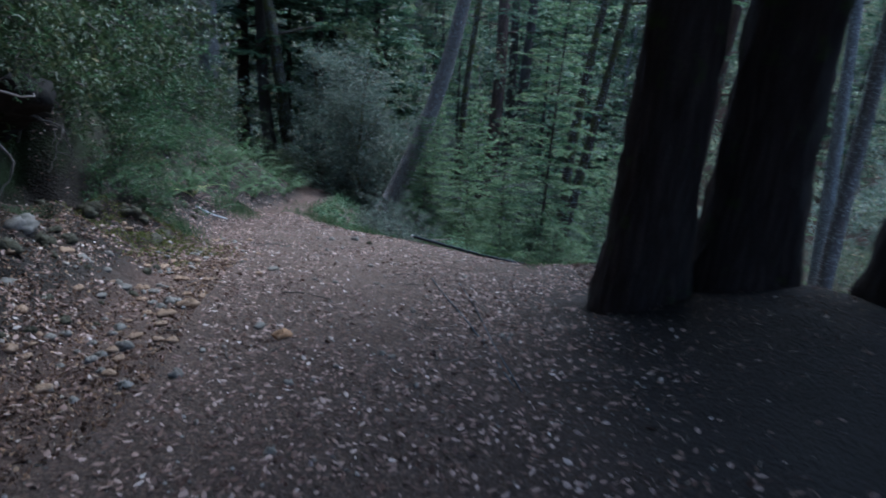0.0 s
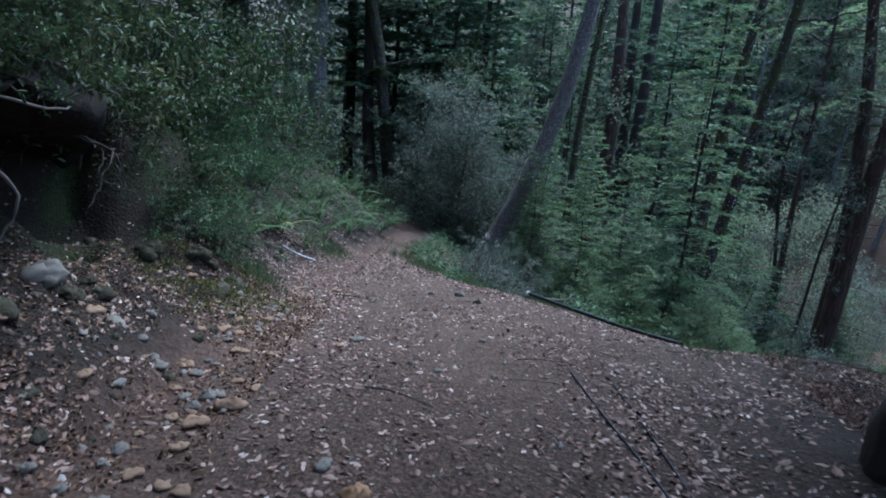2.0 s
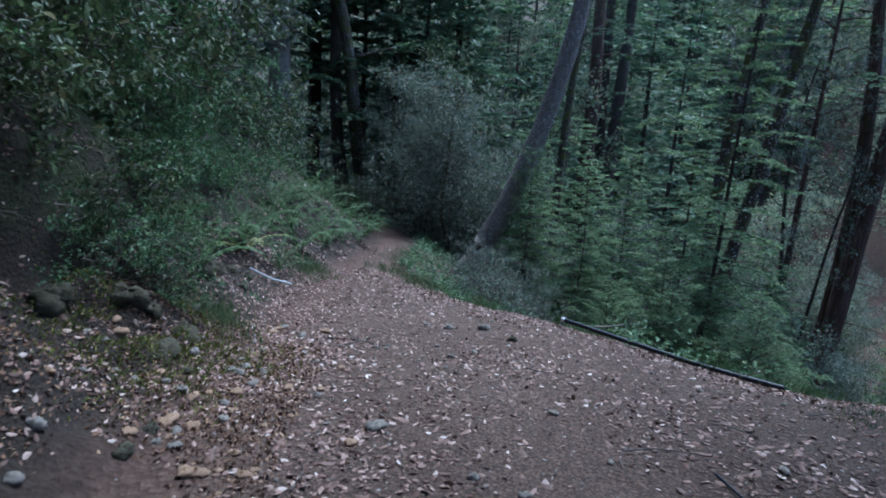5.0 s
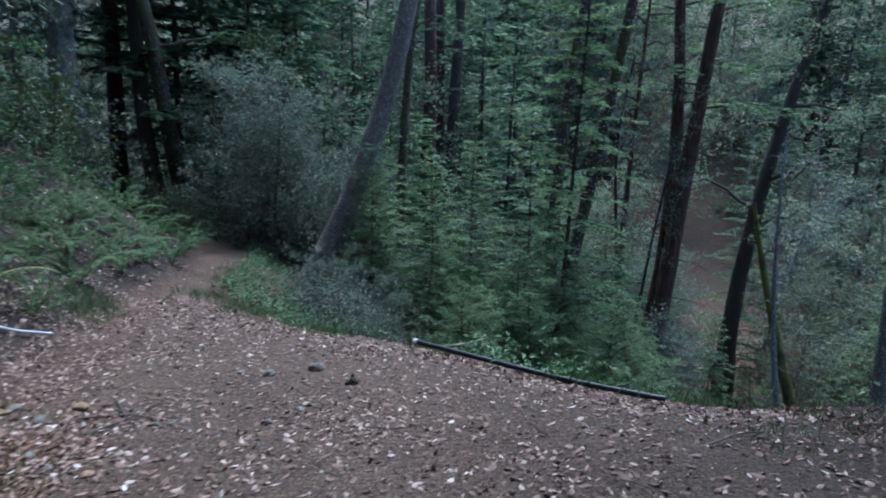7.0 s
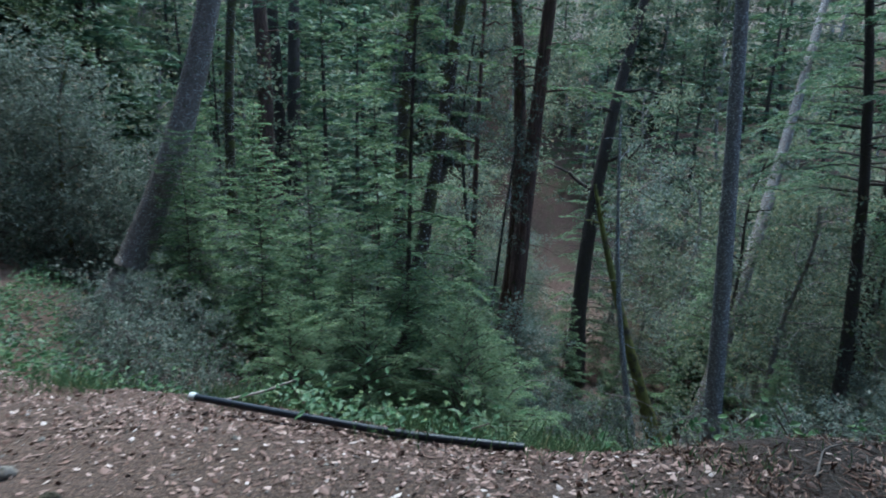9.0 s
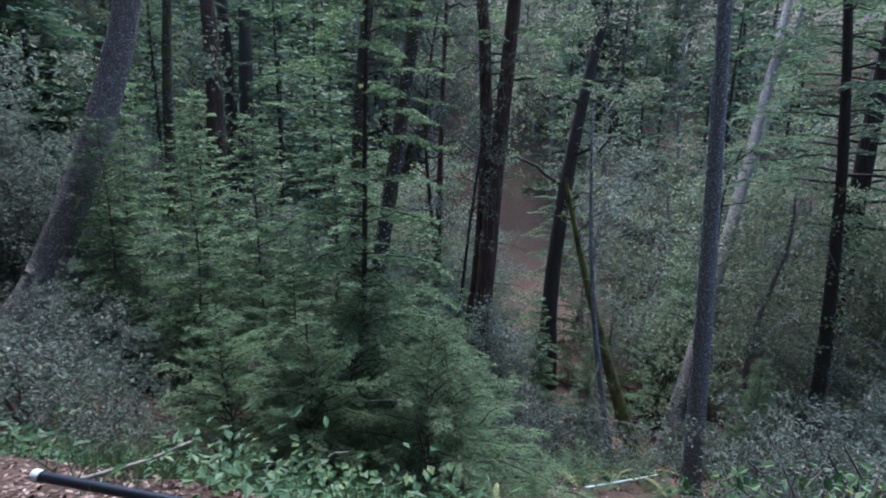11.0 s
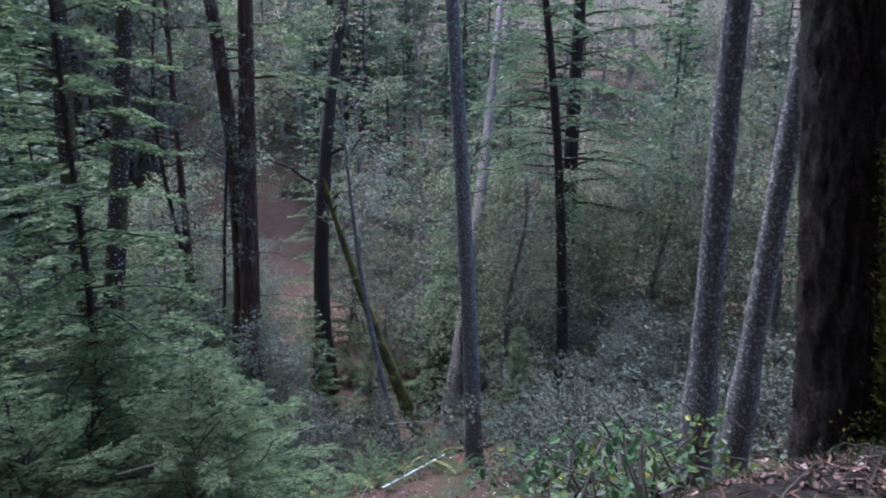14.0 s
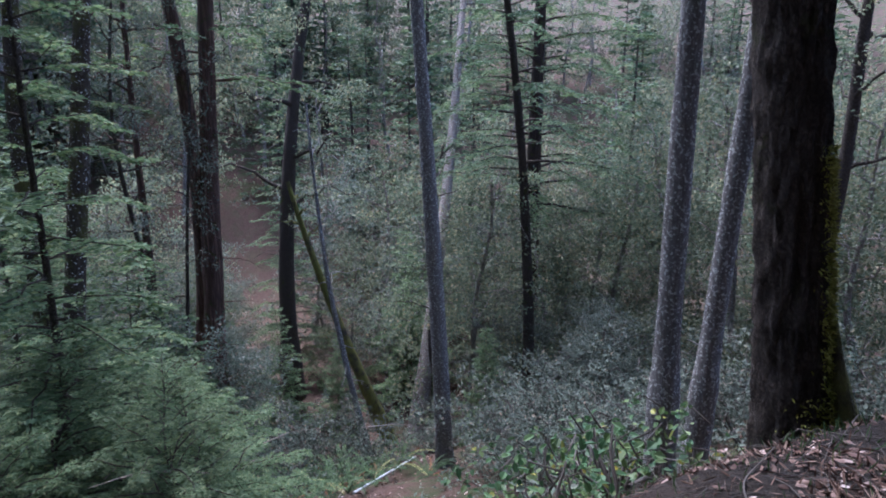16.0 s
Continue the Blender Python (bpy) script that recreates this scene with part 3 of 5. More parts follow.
placed("broad", "grey_c", 9.38, 15.56, "slender straight grey trunk rising from the slope", z=-7.9, height_m=19, radius=0.21, crown_from=0.66, clumps=36, leaves=1500, spread=3.2, bark=BARK_GREY, leaf=LEAF_GREY, seed=17, segs=24, rings=90, leaf_len=0.16, leaf_w=0.07, lean=(-1.90, -0.51), bow=(-0.005, 0.02), bend=0.025)
placed("broad", "grey_d", 13.24, 19.83, "grey trunk leaning over behind a straight one", z=-9.0, height_m=22, radius=0.26, crown_from=0.66, clumps=36, leaves=1500, spread=3.4, bark=BARK_LEAN, leaf=LEAF_GREY, seed=18, segs=18, leaf_len=0.16, leaf_w=0.07, dead=6, lean=(10.5, 4.6), bow=(0.106, 0.146), bend=0.025)
placed("broad", "leaning_oak", -3.872, 19.45, "tanoak leaning steeply over the bend of the trail", z=-3.45, height_m=18, radius=0.31, crown_from=0.6, clumps=40, leaves=1800, spread=3.4, bark=BARK_LEAN, leaf=LEAF_DARK, seed=19, segs=30, rings=110, leaf_len=0.16, leaf_w=0.07, lean=(9.09, 1.82), bow=(-0.455, 0), bend=0.025)
placed("broad", "mossy_a", 1.94, 17.23, "crooked dark trunk wrapped in moss on the slope", z=-5.3, height_m=17, radius=0.17, crown_from=0.5, clumps=40, leaves=2400, spread=3.0, bark=BARK_MOSSY, leaf=LEAF_DARK, seed=20, leaf_len=0.13, leaf_w=0.06, dead=8, lean=(2.70, -0.60), bow=(-0.014, 0.074), bend=0.025)
placed("conifer", "double_a", 7.78, 23.5, "reddish redwood trunk, one of a close pair", z=-7.6, height_m=26, radius=0.33, crown_from=0.34, n_limbs=30, limb_len=3.6, bark=BARK_RED, needle=NEEDLE, seed=21, twig_step=0.3, twig_len=0.8, leaf_len=0.24, leaf_w=0.08, dead=10, lean=(0.34, -1.09), bow=(0.035, 0), bend=0.025)
placed("conifer", "double_b", 7.86, 24.6, "reddish redwood trunk behind its twin", z=-7.6, height_m=26, radius=0.27, crown_from=0.34, n_limbs=26, limb_len=3.4, bark=BARK_RED, needle=NEEDLE, seed=22, twig_step=0.3, twig_len=0.8, leaf_len=0.24, leaf_w=0.08, lean=(1.46, -4.42), bow=(-0.22, 0.027), bend=0.025)
placed("broad", "dark_a", 11.92, 25.6, "dark leaning trunk with drooping leafy limbs", z=-8.7, height_m=19, radius=0.34, crown_from=0.3, clumps=110, leaves=8000, spread=3.6, bark=BARK_FIR, leaf=LEAF_FAR, seed=23, leaf_len=0.13, leaf_w=0.06, dead=10, lean=(-1.18, -1.04), bow=(0.245, 0.054), bend=0.025)
placed("broad", "snag_mossy", 11.27, 20.0, "broken leaning trunk covered in yellow-green moss", z=-8.9, height_m=7.6, radius=0.2, crown_from=0.75, clumps=4, leaves=80, spread=1.2, bark=BARK_MOSSED, leaf=LEAF_GREEN, seed=24, name="broken_tree", dead=5, limbs_n=4, lean=(-1.90, 2.15), bow=(0.105, -0.113), bend=0.025)
placed("broad", "snag_pale", 10.12, 19.5, "thin pale dead stem leaning on the slope", z=-8.6, height_m=9.5, radius=0.1, crown_from=0.6, clumps=2, leaves=30, spread=1.0, bark=BARK_GREY, leaf=LEAF_GREY, seed=25, name="dead_tree", dead=9, limbs_n=5, lean=(-1.64, 1.20), bow=(0.177, -0.1), bend=0.025)
placed("conifer", "pine_a", 14.98, 16.6, "slim dark fir with long drooping limbs", z=-8.5, height_m=21, radius=0.2, crown_from=0.34, n_limbs=64, limb_len=4.2, bark=BARK_FIR, needle=NEEDLE_FAR, seed=26, twig_step=0.16, twig_len=0.6, leaf_len=0.15, leaf_w=0.045, dead=16, droop=0.3, pitch=0.1, name="fir_tree", lean=(2.90, 1.68), bow=(-0.368, -0.074), bend=0.025)
placed("conifer", "pine_b", 21.9, 20.8, "tall fir with brown bark and wide limbs", lean=(0.1, 0), z=-9.8, height_m=30, radius=0.42, crown_from=0.2, n_limbs=90, limb_len=6.4, bark=BARK_REDWOOD, needle=NEEDLE, seed=27, twig_step=0.17, twig_len=0.9, leaf_len=0.2, leaf_w=0.05, dead=8, droop=0.3, name="fir_tree")
placed("broad", "thin_a", -1.454, 25.65, "thin dark trunk beyond the leaning tree", z=-5.2, height_m=17, radius=0.2, crown_from=0.5, clumps=36, leaves=1500, spread=2.6, bark=BARK_MOSSY, leaf=LEAF_DARK, seed=28, leaf_len=0.13, leaf_w=0.06, lean=(-1.04, 0.00), bow=(0.178, 0), bend=0.025)
placed("conifer", "far_a", -0.313, 35.6, "tall reddish redwood in the dim forest", z=-5.0, height_m=30, radius=0.45, crown_from=0.3, n_limbs=30, limb_len=4.0, bark=BARK_RED, needle=NEEDLE_FAR, seed=29, twig_step=0.4, twig_len=1.0, leaf_len=0.3, leaf_w=0.11, dead=6, lean=(2.07, 2.10), bow=(-0.106, 0), bend=0.025)
placed("conifer", "far_b", 1.386, 39.5, "dark redwood, one of two far trunks", z=-5.0, height_m=30, radius=0.45, crown_from=0.3, n_limbs=30, limb_len=4.0, bark=BARK_FIR, needle=NEEDLE_FAR, seed=30, twig_step=0.4, twig_len=1.0, leaf_len=0.3, leaf_w=0.11, dead=6, lean=(0.99, 1.71), bow=(0, 0.057), bend=0.025)
placed("conifer", "far_c", 0.9, 41.0, "dark redwood behind another far trunk", lean=(-1.0, 0), z=-5.0, height_m=30, radius=0.4, crown_from=0.3, n_limbs=30, limb_len=4.0, bark=BARK_FIR, needle=NEEDLE_FAR, seed=31, twig_step=0.4, twig_len=1.0, leaf_len=0.3, leaf_w=0.11, dead=6)
placed("broad", "bend_a", -9.8, 27.3, "dark mossy trunk above the bend of the trail", lean=(-1.8, -0.6), z=-3.4, height_m=18, radius=0.33, crown_from=0.35, clumps=130, leaves=9000, spread=4.0, bark=BARK_MOSSY, leaf=LEAF_DARK, seed=32, leaf_len=0.14, leaf_w=0.065, dead=8)
placed("broad", "bend_b", -10.6, 26.6, "dark trunk standing close beside a mossy one", lean=(-0.6, -0.2), z=-2.6, height_m=18, radius=0.3, crown_from=0.4, clumps=110, leaves=7000, spread=3.6, bark=BARK_FIR, leaf=LEAF_DARK, seed=33, leaf_len=0.14, leaf_w=0.065, dead=6)
placed("conifer", "upper_a", -12.7, 25.0, "tall pale-brown trunk high on the bank", z=0.8, height_m=27, radius=0.4, crown_from=0.3, n_limbs=40, limb_len=4.5, bark=BARK_LEAN, needle=NEEDLE_FAR, seed=34, twig_step=0.35, twig_len=1.0, leaf_len=0.24, leaf_w=0.06)
placed("conifer", "grove_x", 2.53, 18.8, "dark mossy redwood trunk behind the young redwoods", name="redwood_tree", lean=(-1.36, 1.22), bow=(0.279, 0.173), z=-5.2, height_m=20, radius=0.19, crown_from=0.3, n_limbs=40, limb_len=2.6, bark=BARK_MOSSY, needle=NEEDLE, seed=131, twig_step=0.16, twig_len=0.5, leaf_len=0.14, leaf_w=0.045, dead=8, bend=0.025)
placed("broad", "hollow_stem", 5.6, 22.4, "thin bare trunk standing in the hollow", lean=(0.2, -0.2), z=-7.2, height_m=12, radius=0.13, crown_from=0.55, clumps=40, leaves=2400, spread=2.0, bark=BARK_RED, leaf=LEAF_GREY, seed=132, dead=5, bend=0.04)
placed("broad", "mid_r", 13.6, 8.5, "thin dark trunk low on the slope", lean=(0.2, -0.6), z=-7.2, height_m=15, radius=0.17, crown_from=0.35, clumps=90, leaves=6500, spread=3.0, bark=BARK_FIR, leaf=LEAF_FAR, seed=35, dead=6)
placed("broad", "slope_thin_a", 5.5, 21.5, "thin dark stem on the leafy slope", lean=(0.3, 0), height_m=12, radius=0.09, crown_from=0.5, clumps=40, leaves=2600, spread=2.0, bark=BARK_FIR, leaf=LEAF_GREY, seed=36, dead=5)
placed("broad", "slope_thin_b", 6.4, 22.4, "thin straight stem on the leafy slope", lean=(-0.2, 0), height_m=12, radius=0.07, crown_from=0.5, clumps=40, leaves=2600, spread=2.0, bark=BARK_FIR, leaf=LEAF_GREY, seed=37, dead=5)
placed("broad", "slope_curved", 13.5, 19.2, "slim curved trunk rising from the hollow", lean=(1.2, 0.3), height_m=10, radius=0.1, crown_from=0.4, clumps=50, leaves=3600, spread=2.2, bark=BARK_FIR, leaf=LEAF_FAR, seed=38, dead=4)
placed("broad", "thin_far_r", 17.5, 10.5, "slender leaning stem among the far shrubs", lean=(1.6, 0.2), height_m=14, radius=0.11, crown_from=0.45, clumps=50, leaves=3600, spread=2.4, bark=BARK_LEAN, leaf=LEAF_FAR, seed=39, dead=5)

# ---- young redwoods on the slope ----
SAPLING = conifer_meshes("sapling", 9.5, 0.05, 0.05, 84, 2.1, BARK_FIR, NEEDLE, 50, twig_step=0.08, twig_len=0.38, leaf_len=0.10, leaf_w=0.034, droop=0.3, pitch=0.05, bend=0.08, dead=10)
SAPLING_B = conifer_meshes("sapling_b", 6.0, 0.03, 0.03, 88, 2.0, BARK_FIR, NEEDLE, 51, twig_step=0.105, twig_len=0.42, leaf_len=0.13, leaf_w=0.045, droop=0.25, pitch=0.1, bend=0.08)
main_sapling = tree("young_redwood", SAPLING, 1.25, 14.25, "young redwood with feathery drooping sprays on the slope", "young redwoods on the slope", z=-4.6)
BUSHY = conifer_meshes("bushy_redwood", 2.7, 0.022, 0.04, 64, 2.0, BARK_FIR, NEEDLE, 52, twig_step=0.062, twig_len=0.34, leaf_len=0.062, leaf_w=0.015, droop=0.42, pitch=0.42, bend=0.08)
bushy = tree("young_redwood", BUSHY, 1.35, 11.9, "low bushy young redwood with drooping feathery sprays", "bushy redwoods below the trail", turn=15, scale=0.85)
for x, y, sc, r in ((2.05, 12.7, 1.0, 120), (0.35, 12.3, 0.85, 215), (1.0, 13.5, 1.15, 300), (-0.5, 13.6, 0.9, 70), (2.6, 14.2, 1.1, 160)):
    plant_copy(bushy, x, y, r, sc)
young = tree("young_redwood", SAPLING_B, 0.2, 13.1, "small bushy young redwood just below the trail edge", "young redwoods on the slope", turn=40, scale=0.55)
for x, y, s, r in ((1.7, 16.4, 0.8, 90), (3.3, 17.2, 0.9, 200), (-2.4, 19.2, 0.8, 40), (4.8, 19.8, 1.0, 310), (-0.9, 18.2, 0.85, 20), (-2.3, 21.5, 1.0, 130), (0.6, 20.3, 1.1, 250), (-0.6, 24.5, 1.2, 300), (3.4, 20.5, 0.9, 60), (1.2, 27.0, 1.3, 10), (4.6, 27.5, 1.4, 170), (-3.2, 27.0, 1.1, 75), (6.0, 30.0, 1.5, 30), (9.8, 28.0, 1.0, 120), (10.2, 24.0, 0.8, 10), (12.2, 23.2, 0.6, 55), (15.5, 22.5, 1.1, 75), (18.0, 25.0, 1.3, 140), (12.4, 16.6, 0.6, 15)):
    plant_copy(young, x, y, r, s)
for x, y, s, r in ((3.0, 24.5, 1.2, 70), (-1.9, 30.5, 1.5, 200), (14.5, 29.0, 1.4, 150)):
    plant_copy(main_sapling, x, y, r, s)

# ---- shrubs ----
SHRUB_A = shrub_meshes("shrub_a", 1.7, 1.7, 60, 2800, TWIG, LEAF_DARK, 60, 0.085, 0.038, fine=True)
SHRUB_B = shrub_meshes("shrub_b", 1.5, 1.7, 60, 3000, TWIG, LEAF_GREEN, 61, 0.07, 0.034, fine=True)
SHRUB_C = shrub_meshes("shrub_c", 1.6, 2.0, 72, 3900, TWIG, LEAF_GREY, 62, 0.08, 0.04, 8)
shrub_a = tree("evergreen_shrub", SHRUB_A, -6.3, 7.9, "dark glossy evergreen shrub on the bank", "shrubs on the bank", category="shrub")
shrub_b = tree("green_shrub", SHRUB_B, -6.7, 9.4, "fresh green huckleberry shrub on the bank", "shrubs on the bank", category="shrub")
shrub_c = tree("grey_shrub", SHRUB_C, -2.7, 14.6, "grey-green leafy shrub at the trail edge", "shrubs on the slope", category="shrub", scale=0.9)
rs = rnd(7)
for x, y, s in ((-6.1, 5.7, 0.9), (-5.7, 4.6, 0.9), (-5.3, 3.2, 0.9), (-5.1, 1.8, 1.0), (-5.9, 6.6, 1.0), (-6.2, 4.8, 1.3), (-6.9, 7.0, 1.4), (-7.2, 9.4, 1.4), (-8.4, 11.2, 1.3), (-9.6, 13.6, 1.4), (-8.8, 9.8, 1.6), (-8.2, 5.5, 1.6), (-9.4, 16.5, 1.5), (-10.6, 19.5, 1.4), (-11.5, 22.5, 1.6), (-9.6, 24.2, 1.1), (-6.4, 25.6, 1.5), (-8.2, 22.6, 0.9), (-12.6, 17.5, 1.8), (-7.0, 2.4, 1.5)):
    plant_copy(shrub_a, x, y, rs.uniform(0, 360), s)
for x, y, s in ((-5.9, 8.6, 0.6), (-7.4, 10.6, 0.9), (-8.1, 12.8, 0.9), (-6.9, 8.4, 1.1), (-9.2, 14.9, 0.9), (-9.0, 12.0, 1.3), (-10.0, 14.5, 1.4), (-6.7, 10.7, 0.65), (-6.9, 11.7, 0.7), (-7.6, 12.9, 0.8), (-7.1, 9.6, 0.8), (-6.2, 9.2, 0.5)):
    plant_copy(shrub_b, x, y, rs.uniform(0, 360), s)
for x, y, s in ((-1.9, 13.6, 0.7), (-3.3, 16.4, 0.8), (-5.4, 23.0, 1.5), (-4.6, 22.2, 1.2), (-6.0, 24.0, 1.7), (-2.6, 18.3, 0.9), (6.2, 18.6, 1.25), (7.8, 18.9, 1.2), (7.0, 20.6, 1.3), (8.6, 17.6, 1.0), (5.0, 18.0, 0.9), (9.2, 13.0, 1.15), (8.3, 12.2, 1.2), (9.6, 11.3, 1.3), (10.6, 12.8, 1.3), (8.2, 10.6, 0.9), (11.6, 14.6, 1.2), (7.0, 11.6, 0.7), (12.2, 11.0, 1.6), (3.6, 19.2, 1.1), (10.8, 9.3, 1.3), (4.3, 22.5, 1.3), (11.2, 17.6, 0.9), (2.0, 22.0, 1.2), (14.4, 13.2, 1.7), (16.4, 15.6, 1.9), (13.0, 8.0, 1.5), (6.9, 9.5, 0.45)):
    plant_copy(shrub_c, x, y, rs.uniform(0, 360), s)

# shrubs that hang over the ledge
for x, y, k, dz in ((-3.75, 2.6, 0.8, 1.1), (-3.95, 3.5, 0.85, 1.15), (-4.25, 4.3, 0.8, 1.1), (-4.6, 5.2, 0.7, 1.3), (-3.6, 1.6, 0.8, 1.1), (-4.4, 3.9, 0.9, 1.3), (-4.7, 4.8, 0.9, 1.3)):
    plant_copy(shrub_a, x - 0.35, y, 90 * y, k, dz + 0.4 - (gz(x - 0.35, y) - gz(x + 0.45, y)))

# leafy tangle hanging from the lip of the ledge and over the end of the hollow
for i, (x, y, k, up) in enumerate(((-3.7, 3.0, 0.5, 2.05), (-4.05, 3.8, 0.5, 2.05), (-4.4, 4.5, 0.5, 2.05), (-4.75, 5.1, 0.5, 1.98), (-5.6, 6.7, 0.6, 2.0), (-5.05, 7.2, 0.5, 0.7), (-5.35, 7.5, 0.55, 0.9))):
    ex = float(np.interp(y, [2.9, 4.4, 6.2, 8.8], [-2.7, -3.25, -3.8, -4.5])) + 0.4
    plant_copy((shrub_a, shrub_a, shrub_b)[i % 3], x, y, 97 * i, k, max(gz(ex, y) + up - gz(x, y), 0) - 0.05, 25)

# ---- woods on the far side of the ravine and up the hill ----
FAR_FIR = conifer_meshes("far_fir", 16, 0.2, 0.05, 50, 4.0, BARK_FIR, NEEDLE_FAR, 70, twig_step=0.55, twig_len=1.2, leaf_len=0.5, leaf_w=0.2, droop=0.25, pitch=0.1, segs=6)
FAR_OAK = broad_meshes("far_oak", 11, 0.18, 0.08, 110, 2900, 4.2, BARK_LEAN, LEAF_FAR, 71, 0.28, 0.15, segs=6, limbs_n=16, far=True)
FAR_BAY = broad_meshes("far_bay", 8, 0.12, 0.05, 110, 3600, 3.4, BARK_LEAN, LEAF_GREY, 72, 0.19, 0.09, segs=6, limbs_n=16, far=True)
NEAR_OAK = broad_meshes("near_oak", 9, 0.13, 0.06, 170, 10500, 3.6, BARK_LEAN, LEAF_FAR, 74, 0.15, 0.075, segs=8, limbs_n=20, far=True)
fir = tree("hillside_fir", FAR_FIR, 30, 36, "dark green fir on the far hillside", "hillside firs")
oak = tree("hillside_oak", FAR_OAK, 26, 30, "leafy olive-green oak on the far hillside", "hillside oaks")
bay = tree("hillside_bay", FAR_BAY, 20, 27, "rounded grey-green bay tree on the far hillside", "hillside bays")
near_oak = tree("slope_oak", NEAR_OAK, 17, 11, "leafy olive-green oak low in the ravine", "ravine oaks")
rf = rnd(8)
placed_n = 0
for i in range(1200):
    a, d = rf.uniform(-0.75, 1.95), 24 + 74 * rf.uniform(0, 1) ** 0.75
    x, y = -1 + d * math.sin(a), 5 + d * math.cos(a)
    s, u = signed(LIP, np.array([x]), np.array([y]))[0], -signed(BANK, np.array([x]), np.array([y]))[0]
    if (0 < s < 24 and (x > 1 or y < 30)) or (-1.0 < s <= 0) or (s <= 0 and u < 1.5) or (y < 33 and -6 < x < 0) or (0.36 < x / max(y, 1) < 0.56 and s < 40):
        continue
    placed_n += 1
    if placed_n > 225:
        break
    plant_copy((fir, oak, bay, oak)[i % 4], x, y, rf.uniform(0, 360), rf.uniform(0.75, 1.3), -0.3)
rh = rnd(88)
for i in range(44):
    a, d = rh.uniform(0.15, 0.95), rh.uniform(62, 100)
    x, y = -1 + d * math.sin(a), 7 + d * math.cos(a)
    plant_copy((oak, fir)[i % 2], x, y, rh.uniform(0, 360), rh.uniform(1.2, 1.7), -0.3)
for i in range(46):
    x, y = rf.uniform(-3, 30), rf.uniform(12, 36)
    s = signed(LIP, np.array([x]), np.array([y]))[0]
    if s < 17 or 0.36 < x / y < 0.56:
        continue
    plant_copy((bay, near_oak)[i % 2], x, y, rf.uniform(0, 360), rf.uniform(0.6, 1.1), -0.3)
for i in range(60):
    x, y = rf.uniform(-32, -9), rf.uniform(-14, 40)
    if -signed(BANK, np.array([x]), np.array([y]))[0] < 7:
        continue
    plant_copy((fir, oak)[i % 2], x, y, rf.uniform(0, 360), rf.uniform(0.9, 1.5), -0.3)

for i, (x, y, k) in enumerate(((19, 13.5, 1.1), (16.5, 7.8, 0.9), (21, 16, 1.1), (20, 9.5, 1.1), (23, 12, 1.2), (18.5, 6.0, 1.1), (-4, 34, 1.1), (-2, 38, 1.2), (-7, 36, 1.2), (-5, 42, 1.2), (-9, 40, 1.3), (2.5, 36, 1.1), (-3, 46, 1.3), (-12, 35, 1.2), (-8, 31, 1.0), (-13, 21, 1.0), (-15, 27, 1.2), (-11, 30, 1.0), (-14.5, 23.5, 1.1), (-5.5, 50, 1.4), (-3, 54, 1.4), (-0.5, 50, 1.4), (1.5, 56, 1.5), (3.5, 51, 1.3), (-7.5, 56, 1.5), (5.5, 57, 1.4), (-1.5, 60, 1.5), (3.0, 62, 1.5), (-10.5, 47, 1.4))):
    plant_copy(near_oak if i < 6 else (bay, oak, fir)[i % 3], x, y, 77 * i, k, -0.3)

for i, (x, y, k) in enumerate(((20, 19, 0.9), (23, 17.5, 1.0), (26, 22, 1.1), (18.5, 21.5, 0.75), (24.5, 19.5, 1.0), (29, 25, 1.2), (27, 17, 1.1))):
    plant_copy(near_oak, x, y, 113 * i, k, -0.3)
for i, (x, y, k) in enumerate(((2, 44, 1.3), (4, 47, 1.4), (1, 66, 1.6), (6, 64, 1.6), (3, 70, 1.7), (-3, 68, 1.6), (8, 52, 1.5), (5.5, 42.5, 1.2), (0, 53, 1.5), (-7, 66, 1.6))):
    plant_copy(fir, x, y, 59 * i, k, -0.3)
rk = rnd(89)
for i in range(60):
    a, d = rk.uniform(-0.55, 0.35), rk.uniform(55, 105)
    plant_copy((fir, oak)[i % 2], d * math.sin(a), 5 + d * math.cos(a), rk.uniform(0, 360), rk.uniform(1.5, 2.1), -0.3)

# grey-leaved tanoaks round the bend and in the hollow
BEND_BAY = broad_meshes("bend_bay", 5.5, 0.07, 0.12, 120, 9000, 2.3, BARK_MOSSY, LEAF_GREY, 73, 0.12, 0.05, segs=8, limbs_n=18, bend=0.3)
bend_bay = tree("young_tanoak", BEND_BAY, -4.9, 21.9, "slender young tanoak with grey-green leaves", "young tanoaks")
for x, y, k, r in ((-6.2, 24.2, 1.2, 80), (-3.2, 23.4, 0.9, 160), (-8.0, 25.6, 1.1, 220), (3.9, 20.2, 0.95, 40), (5.4, 18.9, 0.75, 130), (16.6, 17.6, 0.9, 300), (13.4, 13.6, 0.7, 20), (11.8, 12.4, 0.6, 250), (9.6, 29.0, 0.8, 60), (12.5, 31.5, 0.9, 190), (14.2, 36.0, 1.1, 280), (10.6, 34.0, 0.9, 10), (11.0, 29.5, 0.6, 90), (9.0, 26.6, 0.5, 200), (13.0, 34.5, 0.9, 310), (16.0, 41.0, 1.2, 45)):
    plant_copy(bend_bay, x, y, r, k)
# leafy young bays round the bend of the trail
for i, (x, y, k) in enumerate(((-5.3, 22.6, 0.5), (-4.2, 24.4, 0.6), (-6.6, 24.6, 0.6), (-2.6, 23.2, 0.5), (-1.2, 21.2, 0.42), (0.2, 23.6, 0.6), (-2.9, 16.9, 0.22), (-1.6, 15.6, 0.22), (-1.9, 19.8, 0.35), (1.9, 25.4, 0.6), (4.9, 24.6, 0.55))):
    plant_copy(bay, x, y, 83 * i, k, -0.15)
